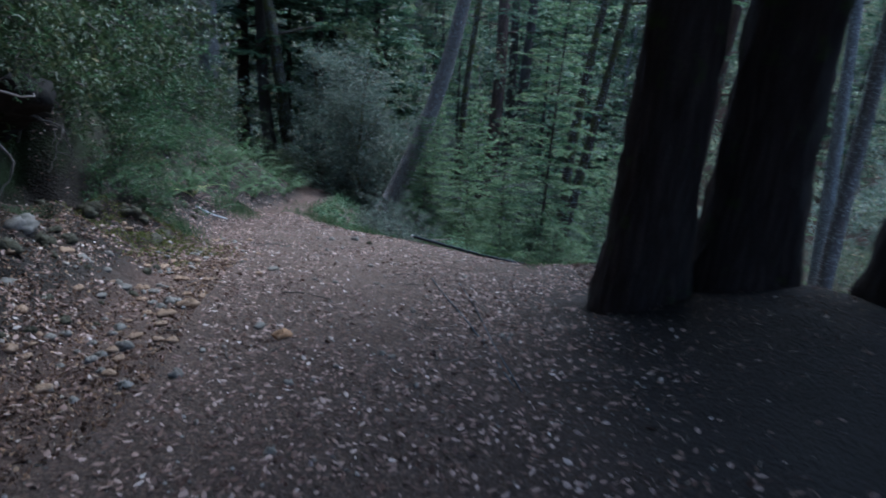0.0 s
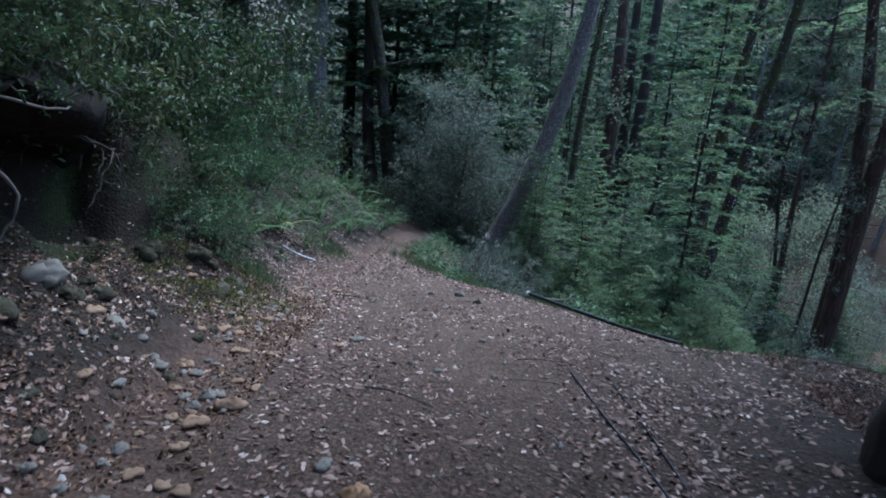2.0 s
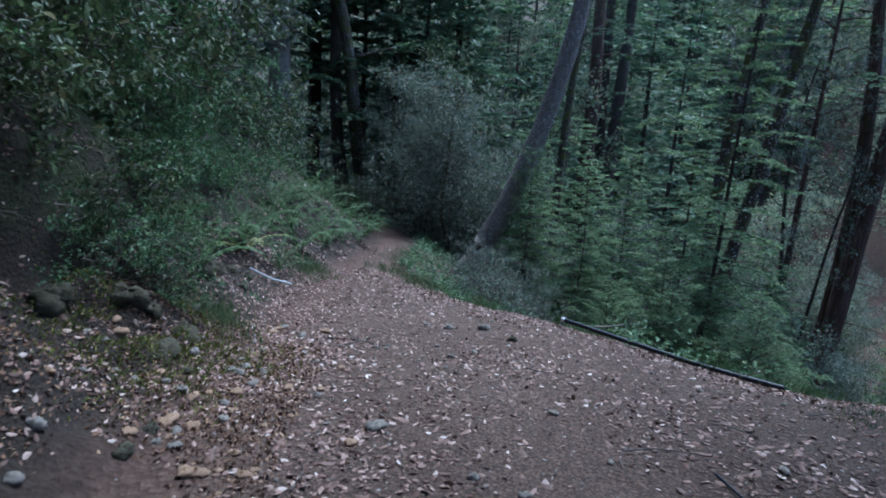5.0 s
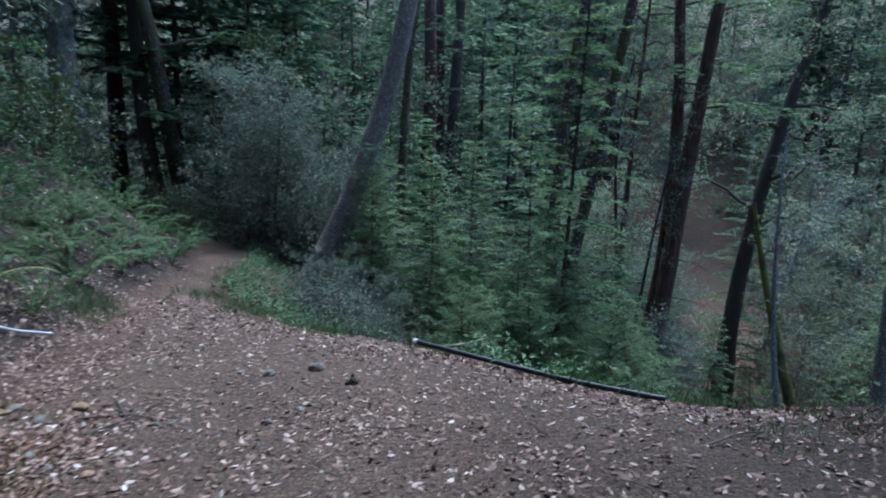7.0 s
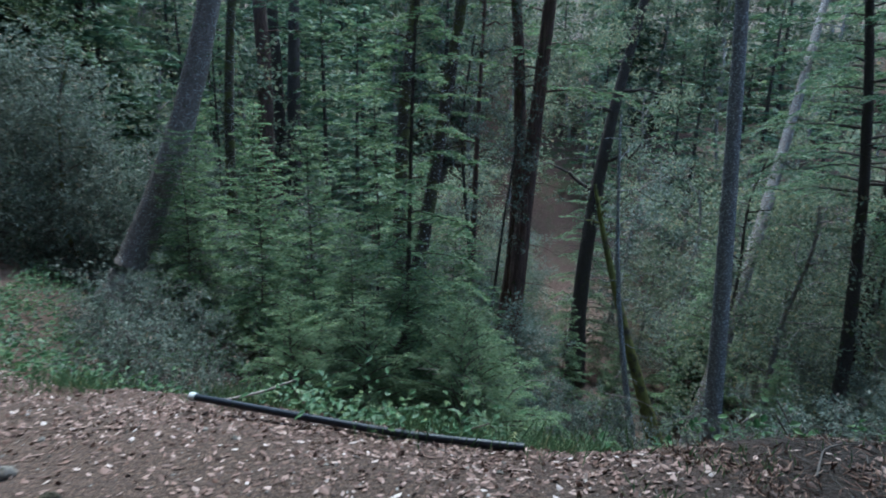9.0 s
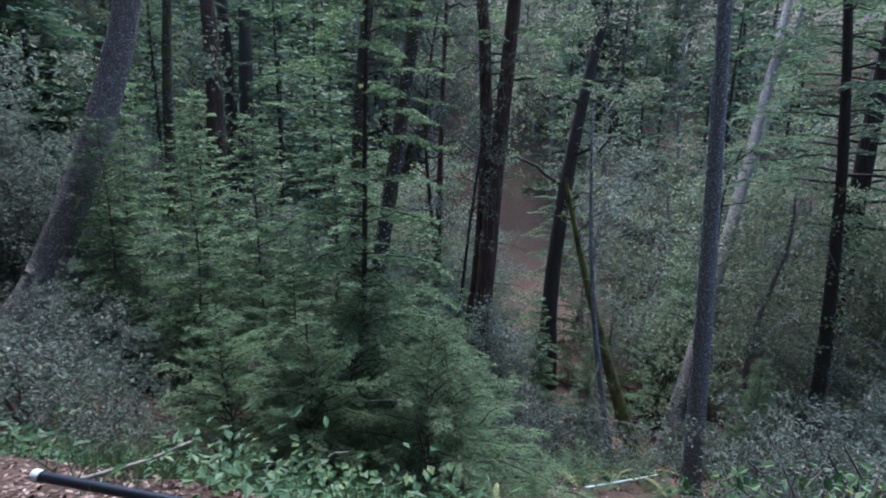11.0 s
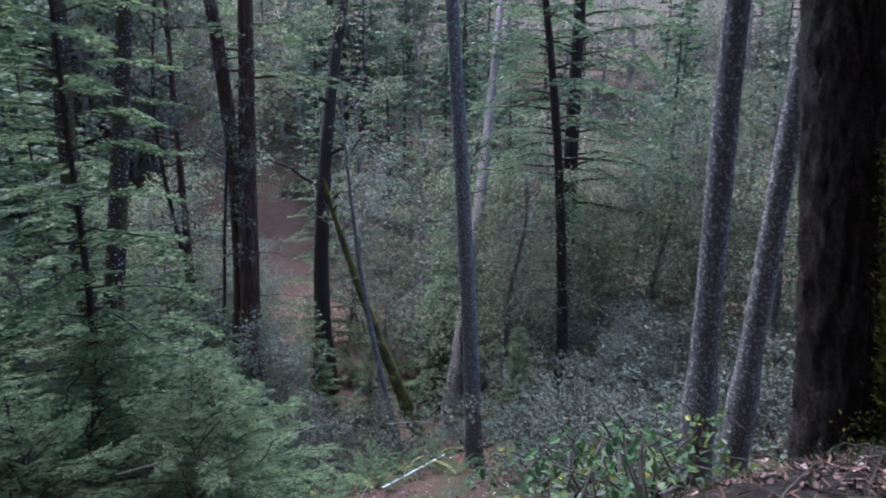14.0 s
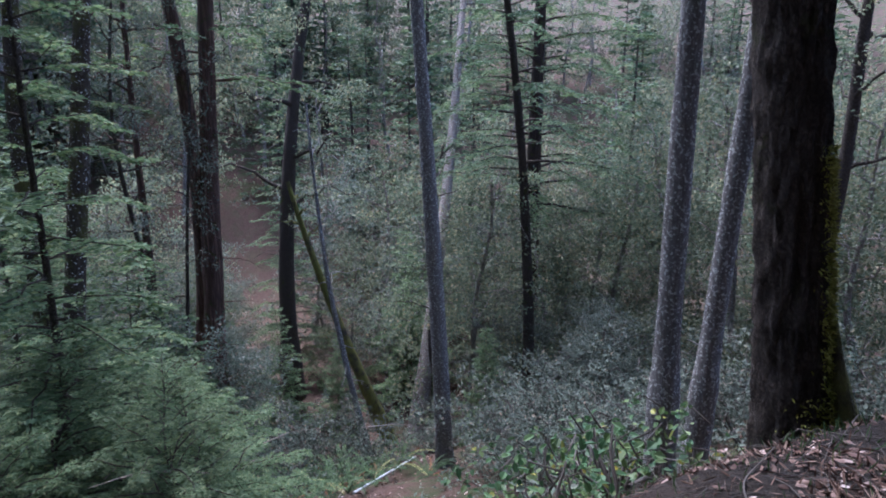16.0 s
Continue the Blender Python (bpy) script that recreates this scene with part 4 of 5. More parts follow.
# low evergreen shoots on the face of the bank
for i, (x, y, k) in enumerate(((-5.0, 7.6, 0.4), (-5.5, 8.2, 0.45), (-5.9, 8.9, 0.4), (-6.2, 10.0, 0.4))):
    plant_copy((shrub_a, shrub_b)[i % 2], x, y, 71 * i, k, -0.03)

# tall redwoods, mostly out of view, added to shade the bank and the trail
SHADE_REDWOOD = conifer_meshes("shade_redwood", 24, 0.36, 0.24, 96, 5.4, BARK_REDWOOD, NEEDLE_FAR, 75, twig_step=0.4, twig_len=1.4, leaf_len=0.52, leaf_w=0.24, droop=0.2, segs=12)
tall = tree("redwood_tree", SHADE_REDWOOD, -7.6, 2.2, "tall redwood added to shade the bank and the trail", "redwoods above the trail")
for x, y, k in ((-9.2, 7.0, 1.0), (-7.0, -2.5, 1.1), (-10.5, 12.0, 1.1), (-12.0, 3.5, 1.2), (2.8, -3.0, 1.0), (-4.2, -7.0, 1.1), (6.2, 0.5, 0.9), (-11.5, 17.5, 1.1), (0.5, -10.0, 1.1), (-14.0, 10.0, 1.2), (-7.6, 5.6, 0.9), (-9.4, 10.2, 0.95), (-9.5, 30.5, 0.9), (-13, 29, 1.0), (-16, 21, 1.0), (-7.2, 33.5, 0.9)):
    plant_copy(tall, x, y, 61 * x, k, -0.2)

# ---- ferns ----
def frond_mesh(tag, length, pinnae, width, arch, mat, seed):
    rng = rnd(seed)
    t = np.linspace(0, 1, 12)
    curve = np.stack([length * (t * 0.85), 0.05 * length * np.sin(t * 2.5 + seed), length * (arch * t - arch * 0.72 * t**2)], -1)
    b = Buf().add(*tube(curve, np.linspace(0.006, 0.001, 12), 3))
    k = np.linspace(0.10, 0.99, pinnae)
    p, d = along(curve, k)
    w = width * np.minimum(1, k * 5) * (1.02 - k) ** 0.55
    for sgn in (-1, 1):
        side = unit(np.cross(d, [0, 0, 1.0])) * sgn
        way = side + d * 0.35 + rng.normal(size=d.shape) * 0.08 + [0, 0, -0.12]
        b.add(*leaf_quads(p, way, np.array([0, 0, 1.0]) + rng.normal(size=d.shape) * 0.2, w * rng.uniform(0.85, 1.1, pinnae), np.full(pinnae, 0.85 * length / pinnae), 0.1))
    return b.mesh(tag, mat)


FRONDS = [frond_mesh("fern_frond", 0.9, 30, 0.085, a, FERN, 80 + i) for i, a in enumerate((1.7, 1.1, 1.4, 0.75))]
FROND_OLD = frond_mesh("fern_frond_fading", 0.95, 30, 0.095, 0.9, FERN_OLD, 90)
FROND_DEAD = frond_mesh("fern_frond_dead", 0.8, 24, 0.07, 0.25, FERN_DEAD, 91)


def fern(x, y, size, n, seed, old=0, dead=0, label="green sword fern with arching fronds", group="sword ferns"):
    rng = rnd(seed)
    root = empty("sword_fern", label, "fern", group)
    root.matrix_basis = pose(x, y, gz(x, y) - 0.02, 0, 0, rng.uniform(0, 360))
    for i in range(n + old + dead):
        me, lab = (FRONDS[i % 4], "") if i < n else (FROND_OLD, "yellowing frond") if i < n + old else (FROND_DEAD, "rust-brown dead frond")
        f = part("frond", me, root, lab)
        s = size * rng.uniform(0.7, 1.15)
        f.matrix_basis = pose(0, 0, 0, rng.uniform(-12, 12), rng.uniform(-14, 12), i * 137.5 + rng.uniform(-20, 20)) @ Matrix.Diagonal((s, s, s, 1))
    return root


fern(-5.75, 10.3, 1.1, 18, 100, 4, 0, "large sword fern with pale fading fronds on the bank")
fern(-5.45, 10.75, 0.85, 12, 101)
rfern = rnd(9)
for i, (x, y) in enumerate([(-6.5, 13.3), (-7.1, 14.4), (-6.6, 14.9), (-7.4, 15.6), (-6.8, 16.0), (-7.6, 16.8), (-7.0, 17.3), (-7.9, 18.2), (-7.3, 18.6), (-8.2, 19.6), (-7.6, 20.3), (-8.6, 20.9), (-6.4, 12.3), (-8.0, 15.0), (-8.5, 17.4), (-6.5, 17.6), (-7.9, 21.8), (-9.2, 22.0), (-5.2, 8.5), (-5.6, 9.4), (-6.2, 11.3), (-6.0, 12.6), (-7.0, 13.6), (-6.3, 16.6), (-7.3, 14.9), (-8.4, 18.8), (-6.9, 19.2), (-6.3, 15.4), (-6.2, 14.2)]):
    fern(x, y, rfern.uniform(0.8, 1.15), 12, 110 + i)
for i, (x, y) in enumerate([(4.9, 15.2), (6.4, 15.7), (6.9, 16.6), (7.6, 16.2), (4.6, 16.6), (2.9, 15.2), (8.4, 15.2), (5.6, 17.0), (3.9, 15.8), (6.2, 16.2), (7.1, 17.1), (6.6, 17.9), (7.9, 18.3), (8.4, 19.2), (8.2, 17.3), (9.2, 18.2), (6.3, 18.6), (10.0, 17.6), (8.9, 16.9)]):
    fern(x, y, rfern.uniform(0.95, 1.35), 12, 140 + i, 1, 4, "sword fern with green and rust-brown fronds on the slope")
for i, (x, y) in enumerate([(1.2, 10.0), (0.7, 9.8), (2.0, 10.4), (-0.2, 10.6), (1.7, 9.4)]):
    fern(x, y, rfern.uniform(0.45, 0.6), 9, 170 + i, 1, 0, "small fern below the edge of the trail")


# ---- low plants and grass ----
def ground_normal(x, y):
    e = 0.05
    gxn, gyn = (height(x + e, y) - height(x - e, y)) / (2 * e), (height(x, y + e) - height(x, y - e)) / (2 * e)
    return unit(np.stack([-gxn, -gyn, np.ones_like(gxn)], -1))


def cover(n, box, keep, rng, per, tall, leaf_len, leaf_w):
    x, y = rng.uniform(box[0], box[1], n), rng.uniform(box[2], box[3], n)
    s, u = signed(LIP, x, y), -signed(BANK, x, y)
    ok = keep(x, y, s, u) * (0.55 + 0.9 * lattice(x, y, 0.8, 21)) > rng.uniform(0, 1, n)
    x, y = x[ok], y[ok]
    hgt = tall * rng.uniform(0.25, 1.0, len(x))
    c = np.stack([x, y, height(x, y)], -1)
    p = np.repeat(c, per, 0)
    k = rng.uniform(0.1, 1.0, len(p))
    ang = rng.uniform(0, 6.283, len(p))
    r = rng.uniform(0.02, 1.0, len(p)) * np.repeat(hgt, per) * 0.8
    p = p + np.stack([np.cos(ang) * r, np.sin(ang) * r, np.repeat(hgt, per) * k], -1)
    d = np.stack([np.cos(ang), np.sin(ang), rng.uniform(-0.4, 0.5, len(p))], -1)
    return leaf_quads(p, d, np.array([0, 0, 1.0]) + rng.normal(size=p.shape) * 0.5, leaf_len * rng.uniform(0.5, 1.3, len(p)), leaf_w * rng.uniform(0.6, 1.2, len(p)))


rc = rnd(31)
edge_band = lambda x, y, s, u: np.where((s > -0.15) & (s < 3.2), 1.0, 0.0) * np.where((x > 0.9) & (y < 12.5), 0.1, 1.0)
slope_band = lambda x, y, s, u: np.where((s > 1.5) & (s < 13), np.where(s < 9, 0.12, 0.7), 0.0) * (np.hypot(x - 5.4, y - 17.5) > 1.1) * (np.abs((y - 15.8) - 0.46 * (x - 7.7)) > 0.7)
bank_band = lambda x, y, s, u: np.where((u > 0.9) & (u < 5) & (y > 6.9), np.where((u < 1.7) & (y > 7.5), 0.12, 0.6), np.where((u > 2.2) & (u < 4), 0.5, 0.0)) * np.where((y > 11) & (u < 3), 0.35, 1.0)
b = Buf()
b.add(*cover(5200, (-6, 5, 7.5, 21), edge_band, rc, 12, 0.42, 0.08, 0.048))
tagged(new("ground_cover", b.mesh("ground_cover_edge", LEAF_GREEN)), "low green plants crowding the edge of the trail", "ground cover", kind="stuff")
b = Buf()
b.add(*cover(5000, (-4, 14, 8, 25), slope_band, rc, 10, 0.50, 0.10, 0.055))
tagged(new("slope_cover", b.mesh("slope_cover", LEAF_GREY)), "tangled low grey-green plants on the slope", "ground cover", kind="stuff")
b = Buf()
b.add(*cover(4200, (-11, -3, 1, 22), bank_band, rc, 8, 0.34, 0.095, 0.05))
tagged(new("bank_cover", b.mesh("bank_cover", LEAF_DARK)), "low leafy plants covering the upper bank", "ground cover", kind="stuff")


def blades(n, spots, rng, tall):
    b = Buf()
    for x0, y0, r in spots:
        x, y = x0 + rng.normal(size=n) * r * 0.5, y0 + rng.normal(size=n) * r * 0.5
        p = np.stack([x, y, height(x, y)], -1)
        d = np.stack([rng.normal(size=n) * 0.45, rng.normal(size=n) * 0.45, np.ones(n)], -1)
        b.add(*leaf_quads(p, d, rng.normal(size=(n, 3)), tall * rng.uniform(0.4, 1.2, n), np.full(n, 0.008), 0.3))
    return b


GRASS_SPOTS = [(-5.35, 11.3, 0.5), (-5.55, 11.9, 0.4), (-4.3, 13.2, 0.6), (-4.7, 15.2, 0.6), (-3.6, 12.3, 0.5), (-4.9, 16.6, 0.5), (0.95, 8.9, 0.45), (-1.0, 10.5, 0.4), (0.2, 9.4, 0.4), (-4.6, 7.9, 0.3), (-2.4, 11.4, 0.5)]
tagged(new("grass", blades(330, GRASS_SPOTS, rnd(41), 0.24).mesh("grass", GRASS)), "tufts of green grass along the trail edges", "grass", kind="stuff")

MOUND_SPOTS = [(1.3, 7.9, 0.3), (0.75, 7.7, 0.25), (2.4, 7.2, 0.4), (3.7, 7.4, 0.5), (3.15, 7.45, 0.35), (4.3, 7.0, 0.5), (3.0, 8.0, 0.3), (2.5, 7.6, 0.5), (2.0, 7.9, 0.5), (3.6, 7.0, 0.6)]
tagged(new("mound_grass", blades(70, MOUND_SPOTS, rnd(42), 0.09).mesh("mound_grass", GRASS)), "sparse short grass on the needle-strewn mound", "grass", kind="stuff")

# ---- broad-leaved sprouts at the lip ----
SPROUT = shrub_meshes("sprout", 0.8, 1.2, 14, 110, TWIG, LEAF_YELLOW, 64, 0.09, 0.052, 5, True)
SPROUT_G = shrub_meshes("sprout_g", 0.8, 1.3, 14, 110, TWIG, LEAF_GREEN, 65, 0.09, 0.052, 5, True)
sprout = tree("broadleaf_sprout", SPROUT, 4.1, 8.95, "yellow-green broad-leaved sprout at the lip of the slope", "sprouts at the lip", category="shrub")
sprout_g = tree("broadleaf_sprout", SPROUT_G, 3.5, 9.1, "green broad-leaved sprout at the lip of the slope", "sprouts at the lip", category="shrub")
for x, y, s in ((5.2, 9.0, 1.1), (3.0, 9.0, 1.0), (4.6, 9.6, 1.2), (3.5, 8.7, 0.9)):
    plant_copy(sprout, x, y, 70 * x, s)
for x, y, s in ((2.7, 8.55, 0.9), (4.4, 9.9, 1.2), (5.4, 10.6, 1.2), (3.2, 8.75, 1.0), (2.2, 8.75, 0.7), (3.9, 8.9, 1.1)):
    plant_copy(sprout_g, x, y, 50 * x, s)


# ---- stones ----
def stone_mesh(tag, mat, seed, flat=0.6, segs=16, rings=10, bumpy=0.2):
    rng = rnd(seed)
    th, ph = np.linspace(0.02, np.pi - 0.02, rings), np.linspace(0, 2 * np.pi, segs, endpoint=False)
    T, P = np.meshgrid(th, ph, indexing="ij")
    f = rng.uniform(0, 6.3, 6)
    r = 1 + bumpy * (np.sin(2 * P + f[0]) * np.sin(T) + 0.8 * np.sin(3 * P + 2 * T + f[1]) + 0.6 * np.cos(3 * T + f[2]) + 0.5 * np.sin(5 * P + 3 * T + f[3])) + bumpy * 0.5 * rng.normal(size=T.shape) * (np.sin(T) > 0.2)
    v = np.stack([r * np.sin(T) * np.cos(P), r * np.sin(T) * np.sin(P) * 0.78, r * np.cos(T) * flat], -1)
    i, j = np.meshgrid(np.arange(rings - 1), np.arange(segs), indexing="ij")
    q = np.stack([i * segs + j, (i + 1) * segs + j, (i + 1) * segs + (j + 1) % segs, i * segs + (j + 1) % segs], -1)
    return Buf().add(v.reshape(-1, 3), q.reshape(-1, 4)).mesh(tag, mat, True)


STONE_TYPES = [("grey", STONE_GREY), ("tan", STONE_TAN), ("dark", STONE_DARK), ("orange", STONE_ORANGE)]
STONES = {k: [stone_mesh("stone_" + k, m, 200 + 10 * i + n, 0.55) for n in range(3)] for i, (k, m) in enumerate(STONE_TYPES)}
STONE_LABEL = {"grey": "pale grey stone lying on the dirt trail", "tan": "rounded orange-tan stone lying on the trail", "dark": "dark mossy rock in the bank beside the trail", "orange": "smooth bright orange stone in the middle of the trail"}


def stone(x, y, r, tone, n=0, sink=0.25, turn=0.0, tilt=0.0):
    ob = new("rock" if tone == "dark" else "stone", STONES[tone][n % 3])
    ob.matrix_basis = pose(x, y, gz(x, y) + r * (0.5 - sink), tilt, 0, turn) @ Matrix.Diagonal((r, r, r, 1))
    return tagged(ob, STONE_LABEL[tone], "rock" if tone == "dark" else "stone", "rocks in the bank" if tone == "dark" else "stones on the trail")


stone(-1.53, 3.95, 0.064, "orange", 0, 0.1, 20)
stone(-1.80, 4.16, 0.05, "grey", 1, 0.2, 60)
stone(-1.93, 8.9, 0.048, "dark", 1, 0.1, 30)
stone(-2.27, 9.3, 0.065, "grey", 2, 0.1, 10)
stone(-2.65, 9.2, 0.055, "grey", 0, 0.2, 80)
stone(-2.67, 4.62, 0.085, "tan", 1, 0.2, 40)
stone(-2.5, 3.46, 0.06, "grey", 2, 0.1, 15)
stone(-2.72, 4.35, 0.07, "tan", 2, 0.2, 75)
stone(-2.62, 6.5, 0.06, "grey", 1, 0.2, 15)
stone(-2.9, 4.7, 0.06, "grey", 0, 0.2, 15)
rbk = rnd(52)
for i in range(20):
    y = rbk.uniform(4.8, 9.4)
    edge = np.interp(y, [2.9, 4.4, 6.2, 8.8], [-2.7, -3.25, -3.8, -4.5])
    stone(edge - rbk.uniform(0.3, 1.5), y, rbk.uniform(0.05, 0.11), "dark", i, 0.4, rbk.uniform(0, 360), rbk.uniform(-25, 25))
rst = rnd(51)
for i in range(46):
    y = rst.uniform(3.0, 6.8)
    edge = np.interp(y, [2.9, 4.4, 6.2, 8.8], [-2.7, -3.25, -3.8, -4.5])
    stone(edge - rst.uniform(0.0, 1.0), y, rst.uniform(0.025, 0.065), ("tan", "dark", "grey", "dark")[i % 4], i, 0.35, rst.uniform(0, 360), rst.uniform(-20, 20))
for i in range(110):
    y = rst.uniform(2.6, 8.6)
    edge = np.interp(y, [2.9, 4.4, 6.2, 8.8], [-2.7, -3.25, -3.8, -4.5])
    x = edge + (abs(rst.normal()) * 0.5 if i % 3 == 0 else rst.normal() * 0.35)
    stone(x, y, rst.uniform(0.02, 0.05), ("tan", "grey")[i % 2], i, 0.2, rst.uniform(0, 360))
for i in range(60):
    stone(rst.uniform(-3.2, 0.4), rst.uniform(2.3, 10.0), rst.uniform(0.014, 0.034), "grey", i, 0.2, rst.uniform(0, 360))
for i, (x, y, r) in enumerate([(-4.05, 5.1, 0.11), (-4.3, 5.25, 0.10), (-4.55, 5.0, 0.16), (-3.85, 4.0, 0.12), (-4.1, 4.3, 0.12), (-4.8, 7.0, 0.15), (-4.5, 7.25, 0.14), (-5.1, 7.6, 0.18), (-5.2, 8.4, 0.18), (-5.25, 8.8, 0.15), (-4.35, 6.8, 0.13), (-5.0, 6.5, 0.15), (-5.3, 7.0, 0.17), (-3.75, 2.9, 0.10)]):
    stone(x, y, r, "grey" if i in (0, 2, 3) else "dark", i, 0.78, 47 * i, 14 * (i % 5) - 28)


rmo = rnd(55)
mx, my = -4.55 + rmo.normal(size=5000) * 0.38, 6.95 + rmo.normal(size=5000) * 0.5
mk = lattice(mx, my, 2.6, 56) + 0.25 > 0
mx, my = mx[mk], my[mk]
mbase = np.stack([mx, my, height(mx, my)], -1)
mdir = np.stack([rmo.normal(size=len(mx)) * 0.6 + 0.3, rmo.normal(size=len(mx)) * 0.6, np.full(len(mx), 0.8)], -1)
BANK_MOSS = leaf_material("bank_moss", [(0.0, (0.045, 0.05, 0.012)), (0.7, (0.10, 0.11, 0.025)), (1.0, (0.18, 0.18, 0.05))], 0.9, 0.2)
tagged(new("bank_moss", Buf().add(*leaf_quads(mbase, mdir, rmo.normal(size=(len(mx), 3)), rmo.uniform(0.02, 0.06, len(mx)), np.full(len(mx), 0.014), 0.2)).mesh("bank_moss", BANK_MOSS)), "yellow-green moss on the rocky foot of the bank", "moss", kind="stuff")

# ---- fallen leaves ----
def leaf_litter(n, box, keep, rng, lo, hi, slim=1.0, lay=0.28):
    x, y = rng.uniform(box[0], box[1], n), rng.uniform(box[2], box[3], n)
    s, u = signed(LIP, x, y), -signed(BANK, x, y)
    ok = keep(x, y, s, u) * (0.7 + 0.7 * lattice(x, y, 1.1, 22) + 0.35 * lattice(x, y, 4.0, 23)) > rng.uniform(0, 1, n)
    x, y = x[ok], y[ok]
    p = np.stack([x, y, height(x, y) + rng.uniform(0.004, 0.014, len(x))], -1)
    nn = ground_normal(x, y) + rng.normal(size=p.shape) * lay
    a = rng.uniform(0, 6.283, len(x))
    d = np.stack([np.cos(a), np.sin(a), np.zeros(len(a))], -1)
    d = d - nn * (d * nn).sum(-1, keepdims=True)
    ln = rng.uniform(lo, hi, len(x))
    p = p - unit(d) * ln[:, None] * 0.5
    return leaf_quads(p, d, nn, ln, ln * slim * rng.uniform(0.4, 0.65, len(x)), -0.18, True)


def trail_litter(x, y, s, u):
    shaded_duff = np.clip((x - 0.55 - 0.25 * np.maximum(y - 6.5, 0)) / 0.7 + 0.2, 0, 1) * np.clip((8.6 - y) / 0.8, 0, 1)
    side = np.clip(1 - np.minimum(-s, -u) / 1.1, 0, 1)
    return (1 - 0.3 * shaded_duff) * np.where((s < 0.6) & (u < 0.7), 0.42 + 0.58 * side, np.where(s < 2.5, 0.35, 0.0)) * np.where(u > 0.15, 0.4, np.where((u > -0.8) & (y < 6.8), 0.34, 1.0)) * (1 - np.clip(1.7 * np.exp(-(((x - 3.0) / 1.8) ** 2) - ((y - 3.8) / 2.4) ** 2), 0, 0.93))


rl = rnd(61)
litter = Buf().add(*leaf_litter(210000, (-6.4, 6.0, 1.4, 13), trail_litter, rl, 0.018, 0.062))
litter.add(*leaf_litter(9000, (-7.5, 4.5, -2, 20), trail_litter, rl, 0.04, 0.08))
litter_root = empty("leaf_litter", "pale brown fallen oak leaves strewn over the trail", "leaf litter", kind="stuff")
tagged(part("scattered_leaves", litter.mesh("scattered_leaves", LITTER), litter_root), kind="stuff")
ochre = Buf().add(*leaf_litter(42000, (-5.2, -1.9, 1.5, 8.0), lambda x, y, s, u: np.where((u > -0.7) & (u < 2.0), np.where(u < 0.9, 0.95, 0.6), 0.0), rl, 0.010, 0.042, 1.0, 0.7))
tagged(new("bank_rubble", ochre.mesh("bank_rubble", DRY_BANK)), "ochre crumbs of soil and bark at the foot of the bank", "rubble", kind="stuff")
slope_litter = Buf().add(*leaf_litter(24000, (-2, 15, 8, 24), lambda x, y, s, u: np.where((s > 0.3) & (s < 15), 0.7, 0.0), rl, 0.05, 0.11))
slope_litter.add(*leaf_litter(15000, (-12, -5, 8, 24), lambda x, y, s, u: np.where((u > 0.1) & (u < 4), 0.8, 0.0), rl, 0.05, 0.10))
slope_litter.add(*leaf_litter(7000, (5, 34, 15, 46), lambda x, y, s, u: np.where((s > 11) & (s < 34), 0.8, 0.0), rl, 0.12, 0.24))
slope_litter.add(*leaf_litter(9000, (-7.5, -2.8, 2, 11), lambda x, y, s, u: np.where((u > 0.1) & (u < 2.6), 0.75, 0.0), rl, 0.025, 0.065))
tagged(new("slope_litter", slope_litter.mesh("slope_litter", LITTER)), "brown fallen leaves on the wooded slope", "leaf litter", kind="stuff")
DUFF = leaf_material("reddish_needle_duff", [(0.0, (0.055, 0.030, 0.022)), (0.5, (0.13, 0.075, 0.055)), (0.9, (0.23, 0.15, 0.115)), (1.0, (0.36, 0.28, 0.23))], 0.85, 0.0)
duff = Buf().add(*leaf_litter(46000, (1.2, 5.4, 5.4, 9.2), lambda x, y, s, u: np.where(s < 2.2, 0.98, 0.0), rl, 0.03, 0.10, 0.2, 0.7))
duff.add(*leaf_litter(9000, (0.8, 5.0, 1.5, 6.5), lambda x, y, s, u: np.where(s < 0.5, 0.8, 0.0), rl, 0.03, 0.08, 0.15, 0.5))
tagged(new("needle_duff", duff.mesh("needle_duff", DUFF)), "reddish-brown needle duff on the mound under the trees", "leaf litter", kind="stuff")
SINGLE = [Buf().add(*leaf_quads(np.array([[-0.5, 0, 0]]), np.array([[1.0, 0, 0]]), np.array([[0, 0, 1.0]]), np.array([1.0]), np.array([w]), -0.2, True)).mesh("fallen_leaf", LITTER) for w in (0.42, 0.5, 0.58)]
lx, ly = rl.uniform(-3.4, 0.9, 300), rl.uniform(3.0, 9.6, 300)
ln3 = ground_normal(lx, ly)
for i in range(300):
    f = part("leaf", SINGLE[i % 3], litter_root)
    k = rl.uniform(0.06, 0.11)
    n3 = Vector(ln3[i])
    f.matrix_basis = Matrix.Translation((lx[i], ly[i], gz(lx[i], ly[i]) + 0.012)) @ n3.to_track_quat("Z", "Y").to_matrix().to_4x4() @ pose(0, 0, 0, rl.uniform(-14, 14), rl.uniform(-14, 14), rl.uniform(0, 360)) @ Matrix.Diagonal((k, k, k, 1))

# gravel bedded in the trail
rg = rnd(71)
grav = Buf()
OCT_V = np.array([[1, 0, 0], [0, 1, 0], [-1, 0, 0], [0, -1, 0], [0.5, 0.5, 0.6], [-0.5, 0.5, 0.6], [-0.5, -0.5, 0.55], [0.5, -0.5, 0.6]], float)
OCT_Q = np.array([[4, 5, 6, 7], [0, 1, 5, 4], [1, 2, 6, 5], [2, 3, 7, 6], [3, 0, 4, 7]])
